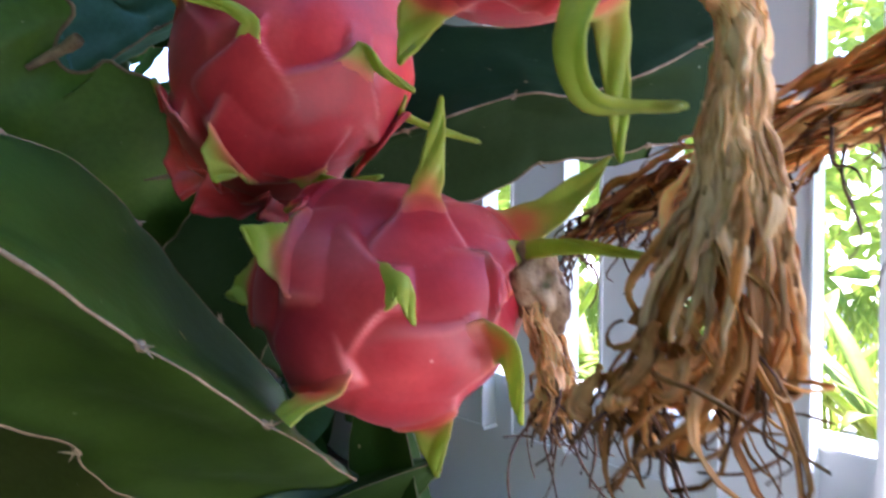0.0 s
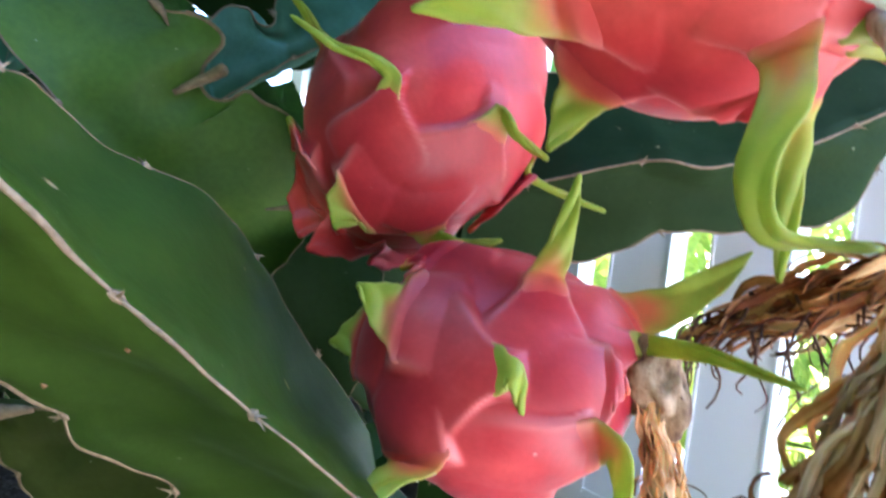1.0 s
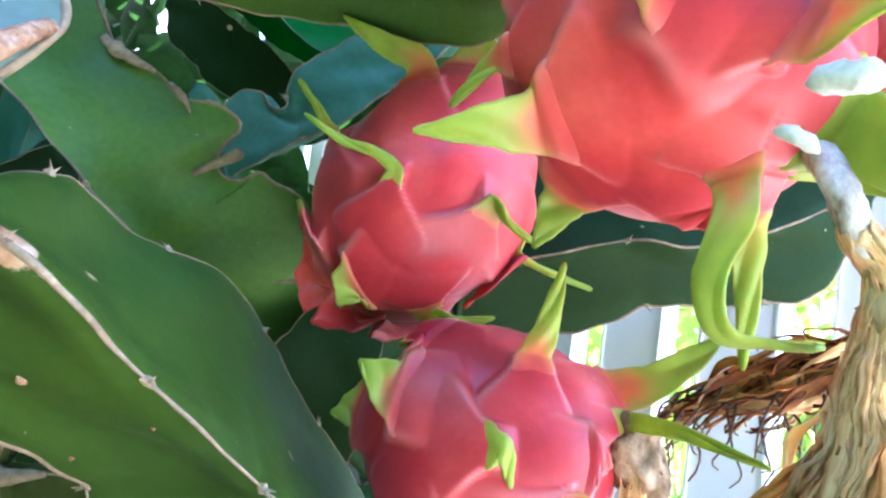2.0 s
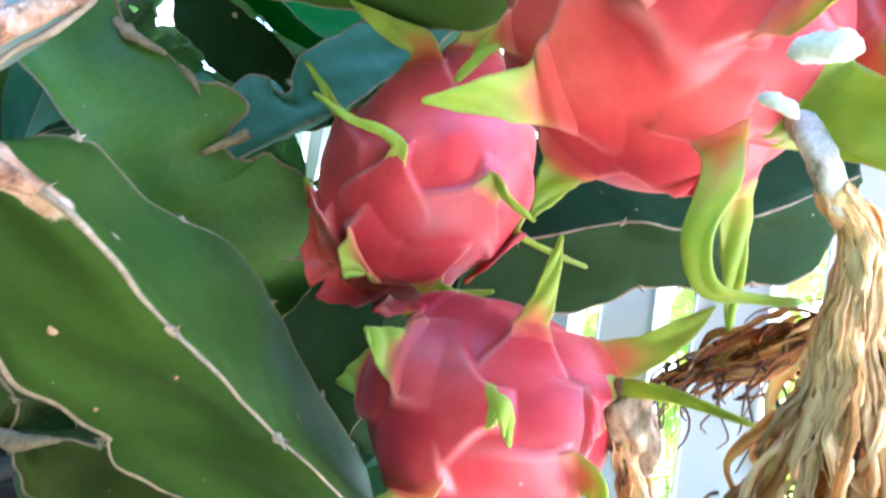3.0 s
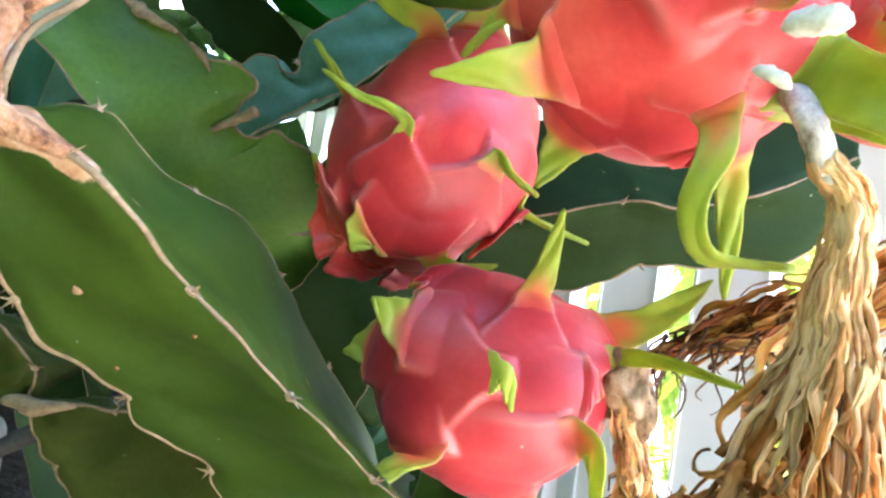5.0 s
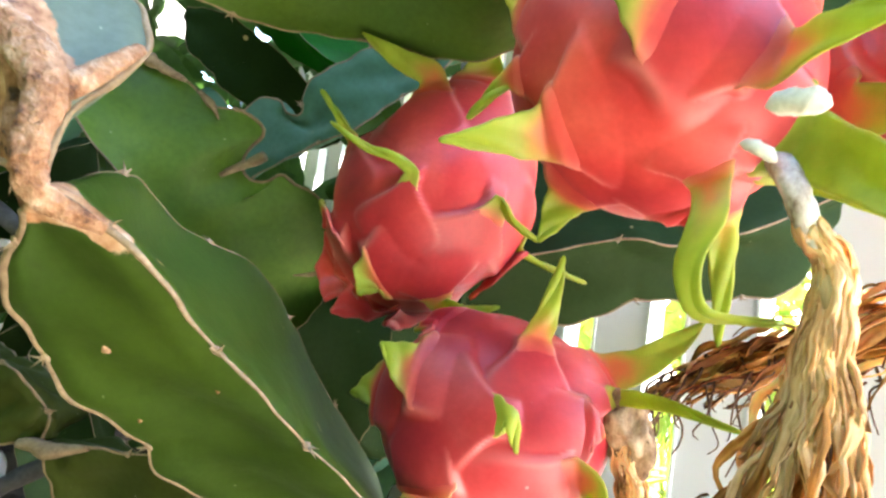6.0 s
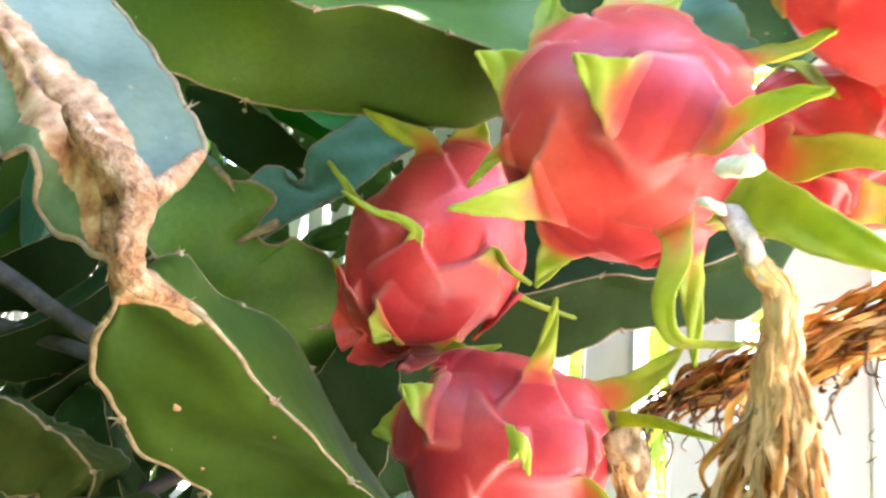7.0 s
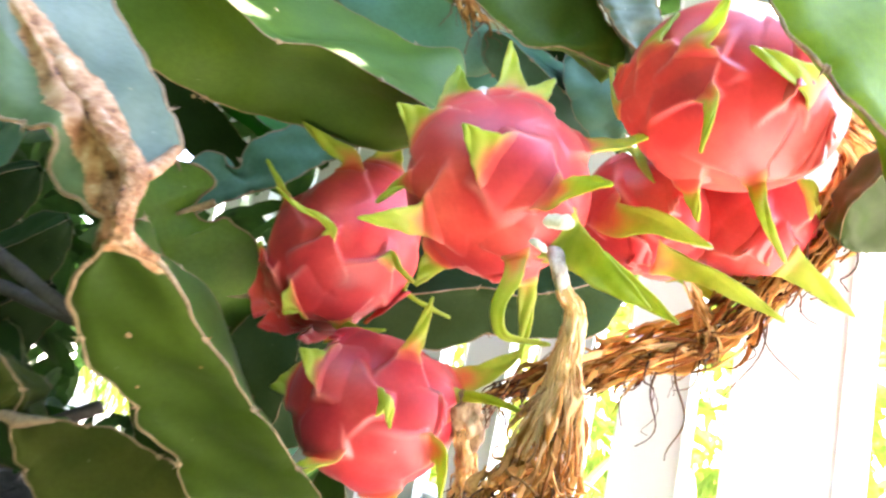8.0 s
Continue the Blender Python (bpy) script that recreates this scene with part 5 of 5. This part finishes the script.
def board(name, o, d, length, depth, z0, z1, parent, bevel=0.003, material=None):
    n = np.array([d[1], -d[0]])
    bm = bmesh.new()
    bmesh.ops.create_cube(bm, size=1)
    for v in bm.verts:
        x, y, z = v.co
        q = o + d * x * length + n * y * depth
        v.co = (q[0], q[1], z0 + (z + 0.5) * (z1 - z0))
    bmesh.ops.bevel(bm, geom=bm.edges[:], offset=bevel, segments=2, affect="EDGES")
    me = bpy.data.meshes.new(name)
    bm.to_mesh(me)
    bm.free()
    return part(name, me, material or PAINT, parent)


fence = empty("fence", (0.1, 0.8, 0), "white painted picket fence with sunlit board edges", "fence")
for k in range(-8, 5):
    o, d = fence_point(-0.040 + 0.1265 * k)
    if k == 4:
        board("post", o + d * 0.02, d, 0.10, 0.10, 0.0, 1.15, fence, 0.005)
        continue
    board("picket", o, d, 0.080, 0.022, 0.155, 1.05, fence)
o, d = fence_point(0)
n2 = np.array([d[1], -d[0]])
for z, h in ((0.0, 0.222), (0.86, 0.074)):
    board("rail", o - n2 * 0.033 - d * 0.285, d, 1.63, 0.044, z, z + h, fence, 0.004)

gm = bmesh.new()
bmesh.ops.create_grid(gm, x_segments=60, y_segments=60, size=1)
for v in gm.verts:
    r = max(abs(v.co.x), abs(v.co.y))
    k = 3.0 + 400 * max(0, r - 0.5) ** 3
    v.co.x, v.co.y = v.co.x * k, v.co.y * k
    v.co.z = 0.012 * noise.noise(Vector((v.co.x * 3, v.co.y * 3, 0))) - 0.006
me = bpy.data.meshes.new("ground")
gm.to_mesh(me)
gm.free()
tagged(part("ground", me, SOIL, None), "dry tan soil", "ground", kind="structure")


def dark_ground(x0, x1, y0, y1):
    """Dark ground added a little higher than the tan ground, to cut bounced light."""
    nx, ny = 40, 40
    vv, ff = [], []
    for i in range(nx + 1):
        for j in range(ny + 1):
            x, y = x0 + (x1 - x0) * i / nx, y0 + (y1 - y0) * j / ny
            rim = i in (0, nx) or j in (0, ny)
            vv.append((x, y, -0.03 if rim else 0.025 + 0.02 * noise.noise(Vector((x * 9, y * 9, 3)))))
    for i in range(nx):
        for j in range(ny):
            a = i * (ny + 1) + j
            ff.append((a, a + ny + 1, a + ny + 2, a + 1))
    return tagged(part("added_dark_ground", mesh_from(vv, ff), DARKGROUND, None), "dark ground added under the cactus to cut bounced light", "ground", kind="structure")


dark_ground(-1.40, 0.26, -1.15, 0.40)
dark_ground(-1.40, -0.05, 0.42, 1.3)


def blade(p, d, up, length, width, droop, seg=7, fold=0.25):
    """Verts and faces of one arching leaf."""
    p, d = np.array(p, float), unit(np.array(d, float))
    side = unit(np.cross(d, up))
    rows = []
    for i in range(seg + 1):
        q = i / seg
        c = p + d * length * q + np.array([0, 0, -1]) * droop * length * q * q
        w = width * math.sin(math.pi * (0.12 + 0.88 * q)) ** 0.8 * 0.5 if q < 1 else 0.0005
        nn = np.cross(side, d)
        rows.append([c - side * w + nn * w * fold, c, c + side * w + nn * w * fold])
    return np.array(rows)


def clump(name, label, category, at, count, length, width, material, seed, spread=0.6, kind="", group=""):
    rng = np.random.RandomState(seed)
    th = empty(name, at, label, category, group, kind)
    for k in range(count):
        a = rng.rand() * 6.283
        d = np.array([math.cos(a) * spread, math.sin(a) * spread, rng.uniform(0.5, 1.1)])
        p = np.array(at) + np.array([math.cos(a), math.sin(a), 0]) * 0.03
        part("leaf", sheet(blade(p, d, (0, 0, 1), length * rng.uniform(0.6, 1.15), width * rng.uniform(0.7, 1.2), rng.uniform(0.2, 0.7)), 0.0012), material, th)
    return th


for k in range(13):
    rng = np.random.RandomState(100 + k)
    o, d = fence_point(-1.2 + 0.22 * k + rng.uniform(-0.08, 0.08))
    q = o - np.array([d[1], -d[0]]) * rng.uniform(0.35, 0.9)
    clump("garden_plant", "sunlit yellow-green strap-leaved plant behind the fence", "plant", (q[0], q[1], 0.0), 16, rng.uniform(0.35, 0.7), rng.uniform(0.03, 0.08), LEAF, 200 + k, group="garden plants")
clump("garden_plant", "orange-leaved plant behind the fence", "plant", (0.62, 0.78, 0.0), 12, 0.22, 0.035, ORANGE, 300, group="garden plants")

vv, ff = [], []
rng = np.random.RandomState(9)
for k in range(9000):
    s, t = rng.uniform(-2.6, 2.2), rng.uniform(0.12, 3.0)
    o, d = fence_point(s)
    q = o - np.array([d[1], -d[0]]) * t
    a = rng.rand() * 6.283
    h, w = rng.uniform(0.05, 0.16), rng.uniform(0.002, 0.005)
    dx, dy = math.cos(a), math.sin(a)
    b = len(vv)
    lean = rng.uniform(0.1, 0.6) * h
    vv += [(q[0] - dy * w, q[1] + dx * w, -0.01), (q[0] + dy * w, q[1] - dx * w, -0.01), (q[0] + dx * lean * 0.4 + dy * w, q[1] + dy * lean * 0.4 - dx * w, h * 0.6), (q[0] + dx * lean, q[1] + dy * lean, h), (q[0] + dx * lean * 0.4 - dy * w, q[1] + dy * lean * 0.4 + dx * w, h * 0.6)]
    ff.append((b, b + 1, b + 2, b + 3, b + 4))
tagged(part("grass", mesh_from(vv, ff, False), LEAF, None), "sunlit yellow-green grass behind the fence", "grass", kind="stuff")

def leaves(name, label, count, lo, hi, length, width, material, seed, tilt=(1, 0.6, 0.8)):
    """Many loose leaves in a box, as one mesh."""
    vv, ff = [], []
    rng = np.random.RandomState(seed)
    for k in range(count):
        p = np.array([rng.uniform(lo[c], hi[c]) for c in range(3)])
        d = rng.normal(size=3) * np.array(tilt)
        r = blade(p, d, (0.3, 1, 0.2), length * rng.uniform(0.6, 1.3), width * rng.uniform(0.6, 1.3), 0.3, 4)
        if any(open_to_sun(c, width * 0.25) or in_sight(c, width * 0.2) for c in r[:, 1]):
            continue
        b = len(vv)
        vv += list(r.reshape(-1, 3))
        for i in range(4):
            for j in range(2):
                ff.append((b + i * 3 + j, b + i * 3 + j + 1, b + i * 3 + j + 4, b + i * 3 + j + 3))
    return tagged(part(name, mesh_from(vv, ff), material, None), label, name, kind="stuff")


leaves("hedge", "bright sunlit yellow-green hedge across the garden", 5200, (-0.6, 2.6, 0.0), (4.5, 3.6, 2.6), 0.16, 0.05, LEAF, 23)
leaves("hedge", "bright sunlit yellow-green hedge across the garden", 2500, (2.6, -1.0, 0.0), (3.4, 2.8, 2.2), 0.16, 0.05, LEAF, 24)

# Leaf masses added out of view, to keep sun and skylight off the plant.
leaves("overhead_foliage", "dense dark green foliage added overhead to block the sun", 7500, (-1.5, 0.33, 1.2), (0.8, 1.0, 1.5), 0.16, 0.07, LEAFDARK, 25, (1, 1, 0.3))
leaves("rear_foliage", "dense dark green foliage added behind the camera to block light", 3400, (-1.3, -1.02, 0.0), (1.45, -0.70, 1.15), 0.16, 0.07, LEAFDARK, 28)
leaves("rear_foliage", "dense dark green foliage added behind the camera to block light", 2000, (-1.3, -1.02, 1.1), (0.25, -0.70, 1.8), 0.16, 0.07, LEAFDARK, 29)
leaves("side_foliage", "dense dark green foliage added beside the cactus to block light", 3200, (-1.25, -1.0, 0.0), (-0.85, 0.9, 1.3), 0.16, 0.07, LEAFDARK, 26)


# dark foliage closing the place behind the plant
vv, ff = [], []
rng = np.random.RandomState(19)
for k in range(2400):
    p = np.array([rng.uniform(-1.2, -0.02), rng.uniform(0.95, 1.5), rng.uniform(0.0, 1.7)])
    p[1] -= p[0] * 0.25
    d = rng.normal(size=3) * np.array([1, 0.6, 0.8])
    r = blade(p, d, (0.3, 1, 0.2), rng.uniform(0.08, 0.17), rng.uniform(0.03, 0.06), 0.2, 4)
    if any(in_sight(c, 0.012) for c in r[:, 1]):
        continue
    b = len(vv)
    vv += list(r.reshape(-1, 3))
    for i in range(4):
        for j in range(2):
            ff.append((b + i * 3 + j, b + i * 3 + j + 1, b + i * 3 + j + 4, b + i * 3 + j + 3))
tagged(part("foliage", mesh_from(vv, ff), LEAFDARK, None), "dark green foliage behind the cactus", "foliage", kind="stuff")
